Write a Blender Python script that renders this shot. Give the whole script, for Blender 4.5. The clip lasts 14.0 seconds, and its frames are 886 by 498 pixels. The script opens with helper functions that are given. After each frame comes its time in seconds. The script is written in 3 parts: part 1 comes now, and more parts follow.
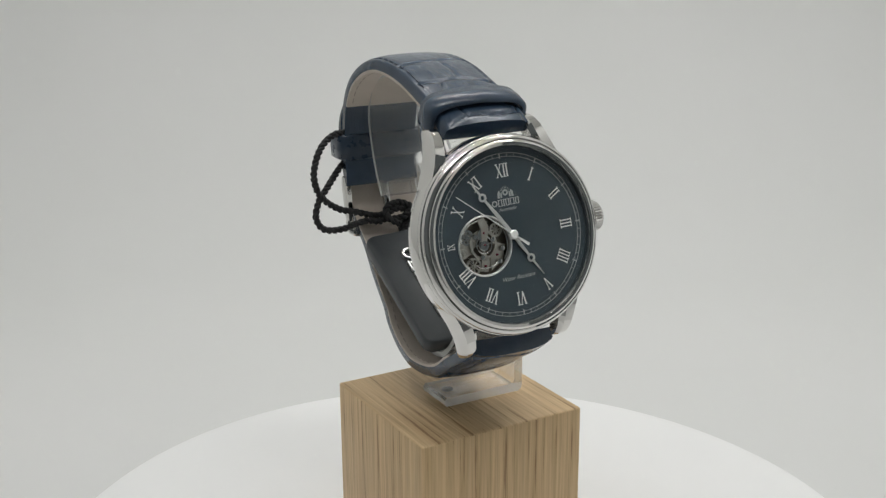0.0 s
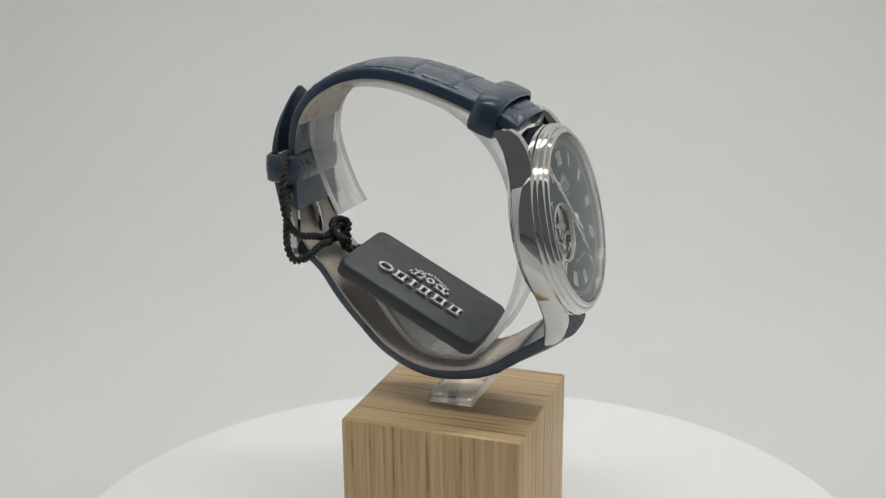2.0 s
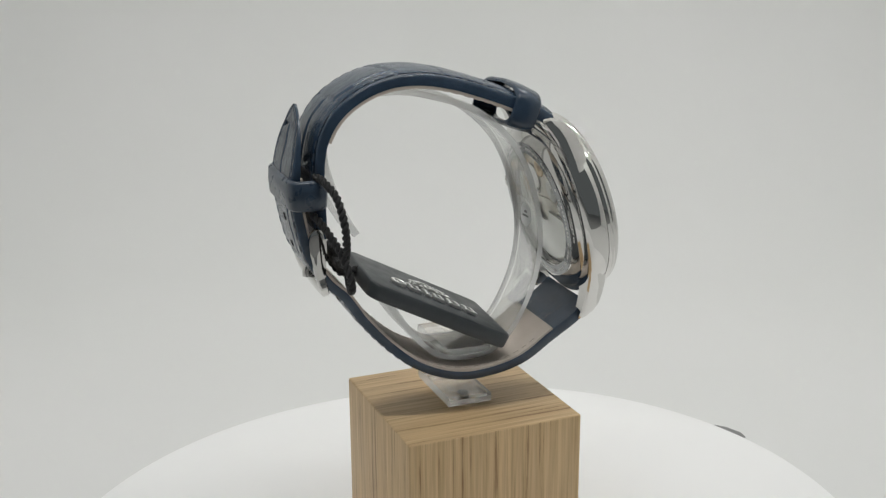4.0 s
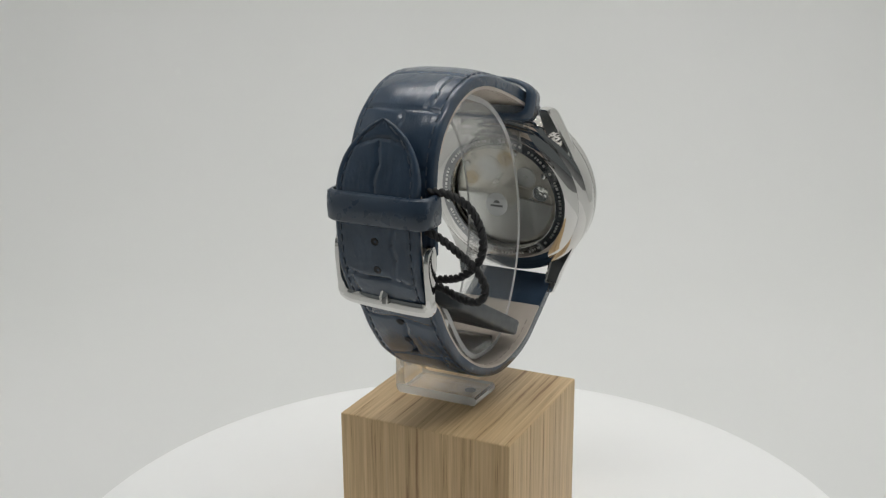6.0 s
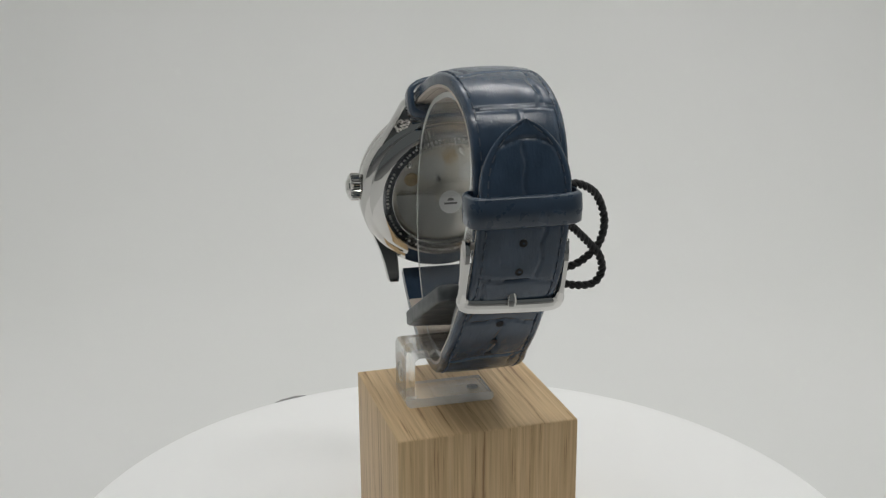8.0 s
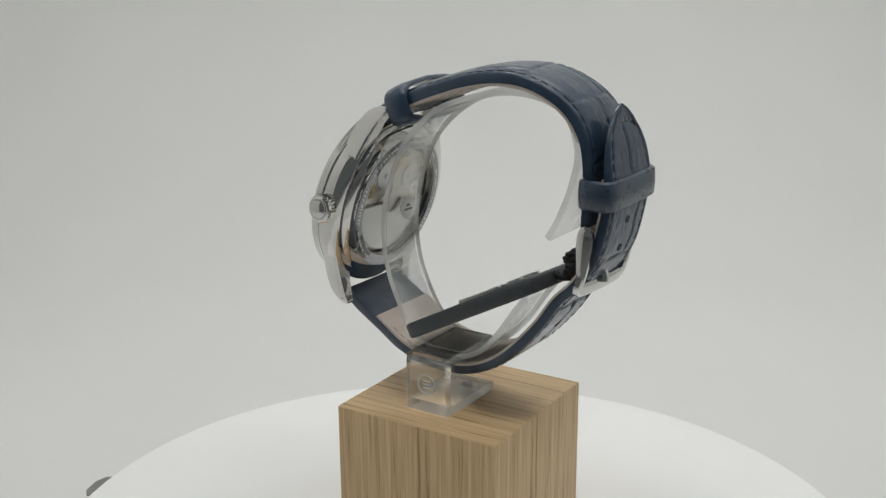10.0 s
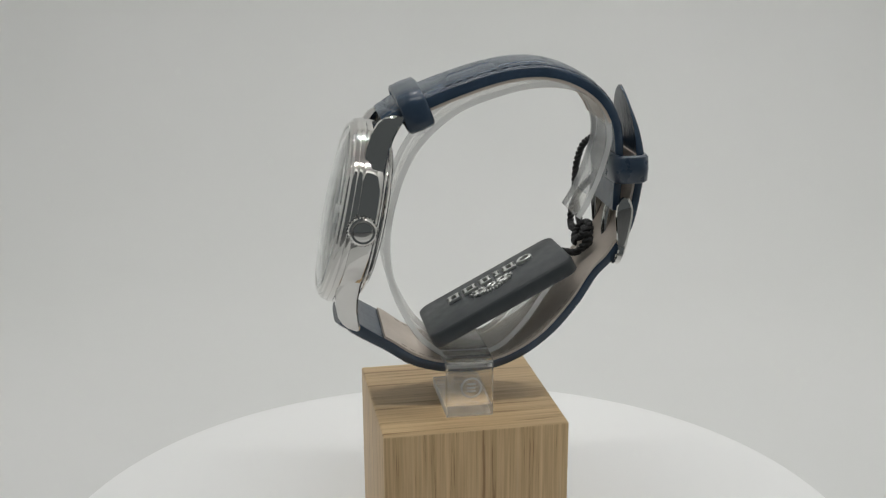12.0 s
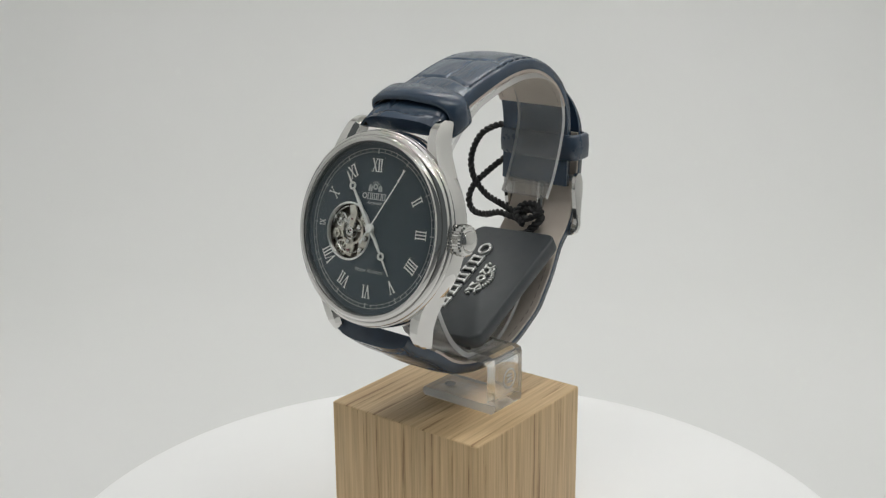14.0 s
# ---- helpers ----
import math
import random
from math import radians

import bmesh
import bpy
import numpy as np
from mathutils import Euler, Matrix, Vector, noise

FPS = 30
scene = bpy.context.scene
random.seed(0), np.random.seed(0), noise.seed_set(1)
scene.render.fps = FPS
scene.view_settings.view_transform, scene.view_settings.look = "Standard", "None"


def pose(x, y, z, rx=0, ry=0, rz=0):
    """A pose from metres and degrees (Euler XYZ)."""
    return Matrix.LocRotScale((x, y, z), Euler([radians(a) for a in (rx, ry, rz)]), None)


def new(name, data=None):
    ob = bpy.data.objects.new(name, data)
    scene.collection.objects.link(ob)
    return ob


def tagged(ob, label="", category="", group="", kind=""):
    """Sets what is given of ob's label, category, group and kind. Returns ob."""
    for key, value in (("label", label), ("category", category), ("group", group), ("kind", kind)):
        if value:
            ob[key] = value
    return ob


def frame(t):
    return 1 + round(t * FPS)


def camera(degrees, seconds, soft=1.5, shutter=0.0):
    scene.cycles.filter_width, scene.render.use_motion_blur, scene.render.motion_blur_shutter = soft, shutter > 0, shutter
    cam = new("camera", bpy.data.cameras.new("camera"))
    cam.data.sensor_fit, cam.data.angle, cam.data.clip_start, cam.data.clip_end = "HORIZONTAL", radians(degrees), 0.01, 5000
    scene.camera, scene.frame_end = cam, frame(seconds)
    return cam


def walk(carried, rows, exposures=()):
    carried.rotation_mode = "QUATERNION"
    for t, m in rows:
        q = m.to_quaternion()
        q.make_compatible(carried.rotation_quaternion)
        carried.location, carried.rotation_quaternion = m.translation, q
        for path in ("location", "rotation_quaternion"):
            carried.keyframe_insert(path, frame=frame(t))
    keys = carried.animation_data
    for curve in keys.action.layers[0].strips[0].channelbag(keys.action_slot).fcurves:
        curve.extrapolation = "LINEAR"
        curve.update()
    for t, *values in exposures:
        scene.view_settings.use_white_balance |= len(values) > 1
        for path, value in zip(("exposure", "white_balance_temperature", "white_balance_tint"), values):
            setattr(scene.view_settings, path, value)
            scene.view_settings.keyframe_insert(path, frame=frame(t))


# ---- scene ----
cam = camera(41.6, 14.0, soft=1.3)
BLOCK_H = 0.038
eye_pose = pose(-0.0035, -0.2443, 0.1048 + BLOCK_H, 90 - 16.12, 0, 0) @ pose(0, 0, 0, 0, 0, -0.37)
EXPOSURES = [(0.0, 0.18), (0.5, 0.33), (1.0, 0.41), (1.5, 0.35), (2.0, 0.18), (2.5, 0.05), (3.0, 0.0), (5.3, 0.56), (5.5, 0.52), (6.0, 0.2), (6.5, -0.02), (7.0, -0.02),
             (7.5, 0.06), (8.0, 0.11), (10.5, 0.14), (11.0, 0.11), (11.5, 0.03), (12.0, 0.06), (12.5, 0.18), (13.0, 0.26), (13.5, 0.28), (14.0, 0.27)]
walk(cam, [(0.0, eye_pose), (14.0, eye_pose)], exposures=EXPOSURES)

LED_POWER = 295.0
world = bpy.data.worlds.new("room")
scene.world = world
world.use_nodes = True
world.node_tree.nodes["Background"].inputs[0].default_value = (0.5, 0.55, 0.56, 1)
world.node_tree.nodes["Background"].inputs[1].default_value = 0.17


# ---- materials ----
def material(name, colour, rough=0.5, metal=0.0, **more):
    m = bpy.data.materials.new(name)
    m.use_nodes = True
    b = m.node_tree.nodes["Principled BSDF"]
    b.inputs["Base Color"].default_value = (*colour, 1)
    b.inputs["Roughness"].default_value = rough
    b.inputs["Metallic"].default_value = metal
    for key, value in more.items():
        b.inputs[key.replace("_", " ")].default_value = value
    return m


def nodes_of(m):
    t = m.node_tree
    return t, t.nodes["Principled BSDF"]


def add(t, kind, **inputs):
    n = t.nodes.new(kind)
    for key, value in inputs.items():
        n.inputs[key.replace("_", " ")].default_value = value
    return n


def ramp(t, source, stops):
    r = t.nodes.new("ShaderNodeValToRGB")
    while len(r.color_ramp.elements) < len(stops):
        r.color_ramp.elements.new(0.5)
    for e, (p, c) in zip(r.color_ramp.elements, stops):
        e.position, e.color = p, (*c, 1) if len(c) == 3 else c
    t.links.new(source, r.inputs[0])
    return r


def mapped(t, scale, coords="Object"):
    tc = t.nodes.new("ShaderNodeTexCoord")
    mp = t.nodes.new("ShaderNodeMapping")
    mp.inputs["Scale"].default_value = scale
    t.links.new(tc.outputs[coords], mp.inputs["Vector"])
    return mp.outputs[0]


def noise_of(t, vec, scale, detail=3.0, rough=0.5):
    n = add(t, "ShaderNodeTexNoise", Scale=scale, Detail=detail, Roughness=rough)
    t.links.new(vec, n.inputs["Vector"])
    return n.outputs["Fac"]


def bump(t, b, source, strength, distance):
    n = add(t, "ShaderNodeBump", Strength=strength, Distance=distance)
    t.links.new(source, n.inputs["Height"])
    t.links.new(n.outputs[0], b.inputs["Normal"])
    return n


def grainy(m, colour_a, colour_b, scale, bump_scale=0, strength=0.2, distance=0.0001, rough=None):
    """Colour variation from a large noise, relief from a fine one."""
    t, b = nodes_of(m)
    vec = mapped(t, (1, 1, 1))
    r = ramp(t, noise_of(t, vec, scale, 4), [(0.3, colour_a), (0.7, colour_b)])
    t.links.new(r.outputs[0], b.inputs["Base Color"])
    if bump_scale:
        bump(t, b, noise_of(t, vec, bump_scale, 2), strength, distance)
    if rough:
        r2 = ramp(t, noise_of(t, vec, scale * 3, 3), [(0.3, (rough[0],) * 3), (0.7, (rough[1],) * 3)])
        t.links.new(r2.outputs[0], b.inputs["Roughness"])
    return m


M_TENT = grainy(material("white_fabric", (0.72, 0.72, 0.71), 0.85), (0.705, 0.71, 0.695), (0.735, 0.735, 0.725), 6, 900, 0.05)
M_DISC = grainy(material("white_plastic", (0.82, 0.82, 0.8), 0.4), (0.87, 0.87, 0.865), (0.9, 0.9, 0.895), 14, 0, rough=(0.38, 0.5))
M_TAPE = grainy(material("grey_tape", (0.2, 0.2, 0.2), 0.6), (0.17, 0.17, 0.17), (0.24, 0.24, 0.235), 300)
M_LEATHER = grainy(material("navy_leather", (0.014, 0.022, 0.05), 0.32, Coat_Weight=0.08, Coat_Roughness=0.2),
                   (0.022, 0.041, 0.070), (0.034, 0.059, 0.097), 160, 2600, 0.3, 0.00008, (0.15, 0.27))


def wrinkled(m, stretch, scale, strength, distance):
    """Adds long fine wrinkles to the relief that the material has."""
    t, b = nodes_of(m)
    vec = mapped(t, stretch)
    before = b.inputs["Normal"].links[0].from_node
    n = add(t, "ShaderNodeBump", Strength=strength, Distance=distance)
    t.links.new(noise_of(t, vec, scale, 4, 0.65), n.inputs["Height"])
    t.links.new(before.outputs[0], n.inputs["Normal"])
    t.links.new(n.outputs[0], b.inputs["Normal"])
    return m


wrinkled(M_LEATHER, (1, 0.22, 0.22), 650, 0.5, 0.0003)
M_LEATHER_FLAT = grainy(material("navy_calf_leather", (0.014, 0.022, 0.05), 0.35, Coat_Weight=0.25, Coat_Roughness=0.3),
                        (0.019, 0.035, 0.060), (0.029, 0.050, 0.083), 160, 3000, 0.3, 0.00005, (0.24, 0.36))
M_LINING = grainy(material("beige_lining", (0.6, 0.5, 0.42), 0.65), (0.52, 0.455, 0.39), (0.6, 0.53, 0.465), 140, 2500, 0.3, 0.00005)
M_THREAD = material("navy_thread", (0.045, 0.062, 0.09), 0.6)
M_STEEL = grainy(material("polished_steel", (0.63, 0.62, 0.6), 0.09, 1.0), (0.60, 0.59, 0.57), (0.65, 0.64, 0.62), 90, rough=(0.015, 0.045))
M_BRUSHED = material("brushed_steel", (0.66, 0.65, 0.63), 0.28, 1.0)
M_DIAL = grainy(material("midnight_dial", (0.006, 0.010, 0.013), 0.35), (0.034, 0.049, 0.060), (0.042, 0.060, 0.073), 60, 700, 0.25, 0.0001)
M_PRINT = material("silver_print", (0.78, 0.78, 0.76), 0.4)
M_FAINT = material("thin_silver_print", (0.4, 0.41, 0.41), 0.4)
M_SOFT = material("matt_silver_print", (0.46, 0.46, 0.46), 0.4)
M_GOLD = grainy(material("gilt_plate", (0.55, 0.42, 0.26), 0.3, 1.0), (0.5, 0.38, 0.24), (0.62, 0.5, 0.34), 500)
# Steel with a darker colour for the dark surroundings that the band reflects.
M_BAND = material("reflection_darkened_steel", (0.26, 0.265, 0.27), 0.1, 1.0)
M_DARK = material("dark_plate", (0.17, 0.145, 0.115), 0.45, 0.6)
M_PLATE = grainy(material("movement_plate", (0.62, 0.56, 0.47), 0.3, 1.0), (0.55, 0.51, 0.45), (0.76, 0.73, 0.67), 400)
M_RUBY = material("ruby", (0.16, 0.03, 0.05), 0.15)
M_TAG = grainy(material("black_tag_plastic", (0.02, 0.022, 0.023), 0.42), (0.040, 0.046, 0.050), (0.050, 0.057, 0.062), 90, 3000, 0.15, 0.00004, (0.36, 0.5))
M_CORD = grainy(material("black_cord", (0.008, 0.008, 0.009), 0.7), (0.014, 0.014, 0.015), (0.028, 0.028, 0.029), 900, 6000, 0.4, 0.0001)
M_HOLE = material("punched_hole_shade", (0.005, 0.006, 0.008), 0.8)
M_HOUSING = grainy(material("aluminium_housing", (0.6, 0.6, 0.6), 0.4, 1.0), (0.55, 0.55, 0.55), (0.62, 0.62, 0.62), 40)
M_TABLE = grainy(material("grey_laminate", (0.3, 0.3, 0.3), 0.5), (0.27, 0.27, 0.27), (0.33, 0.33, 0.325), 8)
M_MARKS = material("lining_thread", (0.38, 0.32, 0.27), 0.7)
M_STICKER = material("clear_white_sticker", (0.75, 0.75, 0.74), 0.4)

M_LED = bpy.data.materials.new("led_diode")
M_LED.use_nodes = True
nodes_of(M_LED)[1].inputs["Base Color"].default_value = (0.9, 0.9, 0.85, 1)
nodes_of(M_LED)[1].inputs["Emission Color"].default_value = (1.0, 1.0, 0.985, 1)
nodes_of(M_LED)[1].inputs["Emission Strength"].default_value = LED_POWER


def clear(name, tint, rough, ior, share, haze=0.0):
    """Clear plastic or glass; share: how much of the light goes straight through."""
    m = bpy.data.materials.new(name)
    m.use_nodes = True
    t, b = nodes_of(m)
    b.inputs["Base Color"].default_value = (*tint, 1)
    b.inputs["Roughness"].default_value = rough
    b.inputs["IOR"].default_value = ior
    b.inputs["Transmission Weight"].default_value = 1.0
    tr = add(t, "ShaderNodeBsdfTransparent")
    tr.inputs[0].default_value = (*tint, 1)
    mix = t.nodes.new("ShaderNodeMixShader")
    mix.inputs[0].default_value = share
    out = t.nodes["Material Output"]
    t.links.new(b.outputs[0], mix.inputs[1])
    t.links.new(tr.outputs[0], mix.inputs[2])
    last = mix
    if haze:
        white = add(t, "ShaderNodeBsdfDiffuse")
        white.inputs[0].default_value = (0.85, 0.85, 0.84, 1)
        last = t.nodes.new("ShaderNodeMixShader")
        last.inputs[0].default_value = haze
        t.links.new(mix.outputs[0], last.inputs[1])
        t.links.new(white.outputs[0], last.inputs[2])
    t.links.new(last.outputs[0], out.inputs[0])
    return m


M_GLASS = clear("mineral_crystal", (0.98, 0.99, 0.985), 0.0, 1.13, 0.0)
M_RING = clear("hazed_acrylic", (0.98, 0.98, 0.975), 0.07, 1.3, 0.68, 0.06)
# White mixed in for the light that the acrylic's edges catch.
M_EDGE = clear("whitened_acrylic", (0.98, 0.98, 0.975), 0.2, 1.4, 0.4, 0.45)
M_ACRYLIC = clear("clear_acrylic", (0.975, 0.98, 0.975), 0.015, 1.47, 0.22, 0.012)


def wood(name, along_top):
    """Pale striped veneer: dark streaks over tan, the grain upright on the sides or lengthwise on the top."""
    m = material(name, (0.4, 0.27, 0.15), 0.5)
    t, b = nodes_of(m)
    tc = t.nodes.new("ShaderNodeTexCoord")
    sep = t.nodes.new("ShaderNodeSeparateXYZ")
    t.links.new(tc.outputs["Object"], sep.inputs[0])
    com = t.nodes.new("ShaderNodeCombineXYZ")
    if along_top:
        t.links.new(sep.outputs[0], com.inputs[0])
        t.links.new(sep.outputs[1], com.inputs[1])
    else:
        total = add(t, "ShaderNodeMath")
        t.links.new(sep.outputs[0], total.inputs[0])
        t.links.new(sep.outputs[1], total.inputs[1])
        t.links.new(total.outputs[0], com.inputs[0])
        t.links.new(sep.outputs[2], com.inputs[1])
    mp = add(t, "ShaderNodeMapping", Scale=(1, 0.022, 1))
    t.links.new(com.outputs[0], mp.inputs["Vector"])
    vec = mp.outputs[0]
    streak = ramp(t, noise_of(t, vec, 950, 5, 0.62), [(0.37, (0.38, 0.22, 0.105)), (0.41, (0.63, 0.435, 0.235)), (0.56, (0.75, 0.545, 0.305)), (0.75, (0.8, 0.61, 0.365))])
    broad = ramp(t, noise_of(t, vec, 110, 3), [(0.3, (0.88, 0.86, 0.83)), (0.7, (1.06, 1.06, 1.05))])
    fine = ramp(t, noise_of(t, vec, 2200, 2), [(0.35, (0.82, 0.8, 0.78)), (0.6, (1.0, 1.0, 1.0))])
    mul = t.nodes.new("ShaderNodeMixRGB")
    mul.blend_type = "MULTIPLY"
    mul.inputs[0].default_value = 1.0
    t.links.new(streak.outputs[0], mul.inputs[1])
    t.links.new(broad.outputs[0], mul.inputs[2])
    mul2 = t.nodes.new("ShaderNodeMixRGB")
    mul2.blend_type = "MULTIPLY"
    mul2.inputs[0].default_value = 0.8
    t.links.new(mul.outputs[0], mul2.inputs[1])
    t.links.new(fine.outputs[0], mul2.inputs[2])
    t.links.new(mul2.outputs[0], b.inputs["Base Color"])
    bump(t, b, noise_of(t, vec, 900, 2), 0.25, 0.0001)
    return m


M_WOOD_SIDE, M_WOOD_TOP = wood("striped_veneer_upright", False), wood("striped_veneer_top", True)


# ---- mesh helpers (millimetres) ----
def part(name, bm, mats, parent=None, label="", m=None, smooth=40, kind=""):
    bmesh.ops.recalc_face_normals(bm, faces=bm.faces)
    bm.transform(Matrix.Scale(0.001, 4))
    me = bpy.data.meshes.new(name)
    bm.to_mesh(me)
    bm.free()
    for x in mats if isinstance(mats, (list, tuple)) else [mats]:
        me.materials.append(x)
    if smooth:
        me.shade_smooth()
        me.set_sharp_from_angle(angle=radians(smooth))
    ob = new(name, me)
    ob.parent = parent
    if m is not None:
        ob.matrix_basis = m
    return tagged(ob, label, kind=kind)


def box(bm, x0, x1, y0, y1, z0, z1, bevel=0.0, seg=2):
    made = bmesh.ops.create_cube(bm, size=1)["verts"]
    for v in made:
        v.co = Vector(((x0 + x1) / 2 + v.co.x * (x1 - x0), (y0 + y1) / 2 + v.co.y * (y1 - y0), (z0 + z1) / 2 + v.co.z * (z1 - z0)))
    if bevel:
        edges = list({e for v in made for e in v.link_edges})
        bmesh.ops.bevel(bm, geom=edges, offset=bevel, segments=seg, profile=0.5, affect="EDGES")
    return bm


def lathe(profile, seg=96, closed=False, bm=None):
    """Turns (radius, z) round the z axis."""
    bm = bm or bmesh.new()
    rings = []
    for r, z in profile:
        if r < 1e-6:
            rings.append([bm.verts.new((0, 0, z))] * seg)
        else:
            rings.append([bm.verts.new((r * math.cos(2 * math.pi * i / seg), r * math.sin(2 * math.pi * i / seg), z)) for i in range(seg)])
    pairs = list(zip(rings, rings[1:])) + ([(rings[-1], rings[0])] if closed else [])
    for a, b in pairs:
        for i in range(seg):
            j = (i + 1) % seg
            quad = []
            for v in (a[i], a[j], b[j], b[i]):
                if v not in quad:
                    quad.append(v)
            if len(quad) > 2:
                bm.faces.new(quad)
    return bm


def prism(bm, outline, z0, z1):
    """A flat plate with the outline of (x, y)."""
    lo = [bm.verts.new((x, y, z0)) for x, y in outline]
    hi = [bm.verts.new((x, y, z1)) for x, y in outline]
    n = len(lo)
    bm.faces.new(hi)
    bm.faces.new(lo[::-1])
    for i in range(n):
        bm.faces.new((lo[i], lo[(i + 1) % n], hi[(i + 1) % n], hi[i]))
    return bm


def loft(bm, rings, caps=True):
    made = [[bm.verts.new(p) for p in r] for r in rings]
    n = len(made[0])
    for a, b in zip(made, made[1:]):
        for i in range(n):
            bm.faces.new((a[i], a[(i + 1) % n], b[(i + 1) % n], b[i]))
    if caps:
        bm.faces.new(made[0][::-1])
        bm.faces.new(made[-1])
    return bm


def spline(points, step):
    """A smooth curve through the points, at even steps."""
    p = [Vector(q) for q in points]
    p = [2 * p[0] - p[1]] + p + [2 * p[-1] - p[-2]]
    dense = []
    for i in range(1, len(p) - 2):
        a, b, c, d = p[i - 1:i + 3]
        for k in range(24):
            s = k / 24
            dense.append(0.5 * (2 * b + (c - a) * s + (2 * a - 5 * b + 4 * c - d) * s * s + (3 * b - a - 3 * c + d) * s ** 3))
    dense.append(p[-2])
    total = sum((b - a).length for a, b in zip(dense, dense[1:]))
    n = max(2, round(total / step))
    out, run, k = [dense[0]], 0.0, 0
    for i in range(1, n):
        want = total * i / n
        while run + (dense[k + 1] - dense[k]).length < want:
            run += (dense[k + 1] - dense[k]).length
            k += 1
        out.append(dense[k].lerp(dense[k + 1], (want - run) / (dense[k + 1] - dense[k]).length))
    return out + [dense[-1]]


def tube(bm, path, radius, sides=8):
    """A round rod along a path in space."""
    rings, up = [], Vector((0.2, 0.1, 1)).normalized()
    for i, q in enumerate(path):
        d = (path[min(i + 1, len(path) - 1)] - path[max(i - 1, 0)]).normalized()
        a = (up - d * up.dot(d)).normalized()
        b = d.cross(a)
        up = a
        rings.append([q + (a * math.cos(2 * math.pi * k / sides) + b * math.sin(2 * math.pi * k / sides)) * radius for k in range(sides)])
    return loft(bm, rings)


# ---- the light tent ----
def light_tent():
    tent = tagged(new("light_tent"), "white fabric photo tent with a seamless sweep", "light tent", kind="structure")
    bm = bmesh.new()
    half, back, front, top, r = 310.0, 360.0, -200.0, 520.0, 150.0
    z0 = -14.0
    line = [(front, z0)] + [(back - r + r * math.sin(a), z0 + r - r * math.cos(a)) for a in [math.pi / 2 * i / 16 for i in range(17)]] + [(back, top)]
    rings = []
    for y, z in line:
        rings.append([bm.verts.new((-half, y, z)), bm.verts.new((half, y, z))])
    for a, b in zip(rings, rings[1:]):
        bm.faces.new((a[0], a[1], b[1], b[0]))
    part("backdrop", bm, M_TENT, tent, "seamless white backdrop sheet", smooth=60)
    for side in (-1, 1):
        bm = box(bmesh.new(), side * half - 3, side * half + 3, front, back + 3, z0 - 3, top + 3)
        part("side_wall", bm, M_TENT, tent, smooth=0)
    part("roof_panel", box(bmesh.new(), -half, half, front, back, top, top + 6), M_TENT, tent, smooth=0)
    # a short valance over the open front
    part("front_valance", box(bmesh.new(), -half, half, front - 5, front, top - 60, top), M_TENT, tent, smooth=0)
    part("table_top", box(bmesh.new(), -700, 700, -900, front - 6, z0 - 30, z0 - 1), M_TABLE, tent, "grey table in front of the tent", smooth=0)
    return tent


def led_strip(y, z):
    strip = tagged(new("led_strip"), "aluminium strip of white light diodes under the tent roof", "led strip", "led strips")
    strip.matrix_basis = pose(0.04, y / 1000, z / 1000)
    part("housing", box(bmesh.new(), -200, 200, -12, 12, 0, 8, 1), M_HOUSING, strip, smooth=30)
    first = None
    for i in range(36):
        x = -190 + 380 * i / 35
        if first is None:
            bm = lathe([(0, -1.2), (1.8, -0.9), (2.6, 0.0)], 10)
            first = part("diode", bm, M_LED, strip, m=pose(x / 1000, 0, 0))
        else:
            ob = new("diode", first.data)
            ob.parent = strip
            ob.matrix_basis = pose(x / 1000, 0, 0)
    return strip


light_tent()
led_strip(-130, 500)
led_strip(195, 500)


# ---- the turntable ----
def turntable():
    top = new("turntable")
    tagged(top, "round white turntable slowly turning on the tent floor", "turntable")
    bm = lathe([(0, 0), (25, 0), (45, 0), (60, 0), (72, 0), (82, 0), (90, 0), (94.6, 0), (95.6, -0.3), (96.1, -1.2), (96.1, -8), (95, -9.5), (0, -9.5)], 160)
    for v in bm.verts:
        a, q = math.atan2(v.co.y, v.co.x), max(0.0, (v.co.xy.length - 26) / 70)
        v.co.z += q * q * (2.1 * max(0.0, math.cos(a + 1.48)) ** 1.5 - 1.5 * max(0.0, math.cos(a - 0.44)) ** 2)
    part("platter", bm, M_DISC, top, "slightly warped white platter")
    part("base", lathe([(0, -11.2), (78, -11.2), (82, -11.8), (82, -13), (80, -14), (0, -14)], 96), M_DISC, top)
    bm = bmesh.new()
    prism(bm, [(-5.5, -3.5), (5, -3.5), (5.2, 1.2), (2.5, 2.9), (-2.5, 2.4), (-5.2, 0.6)], -0.15, 0.15)
    part("tape_scrap", bm, M_TAPE, top, "grey scrap of tape stuck under the rim", m=pose(0.0250, -0.0935, 0.0008, -8, 0, 195), smooth=0)
    return top


def display_block():
    block = tagged(new("display_block"), "cube of pale striped wood veneer on the turntable", "display block")
    block.matrix_basis = pose(0, 0, 0)
    h = BLOCK_H * 1000
    bm = box(bmesh.new(), -20.6, 19.3, -19.9, 20.1, 0, h, 0.45, 3)
    for f in bm.faces:
        f.material_index = 1 if f.calc_center_median().z > h - 0.3 else 0
    part("body", bm, [M_WOOD_SIDE, M_WOOD_TOP], block, smooth=50)
    return block


# The watch's upright middle plane, a little turned against the block.
W = pose(-0.00208, 0.00008, 0, 0, 0, -2.3)


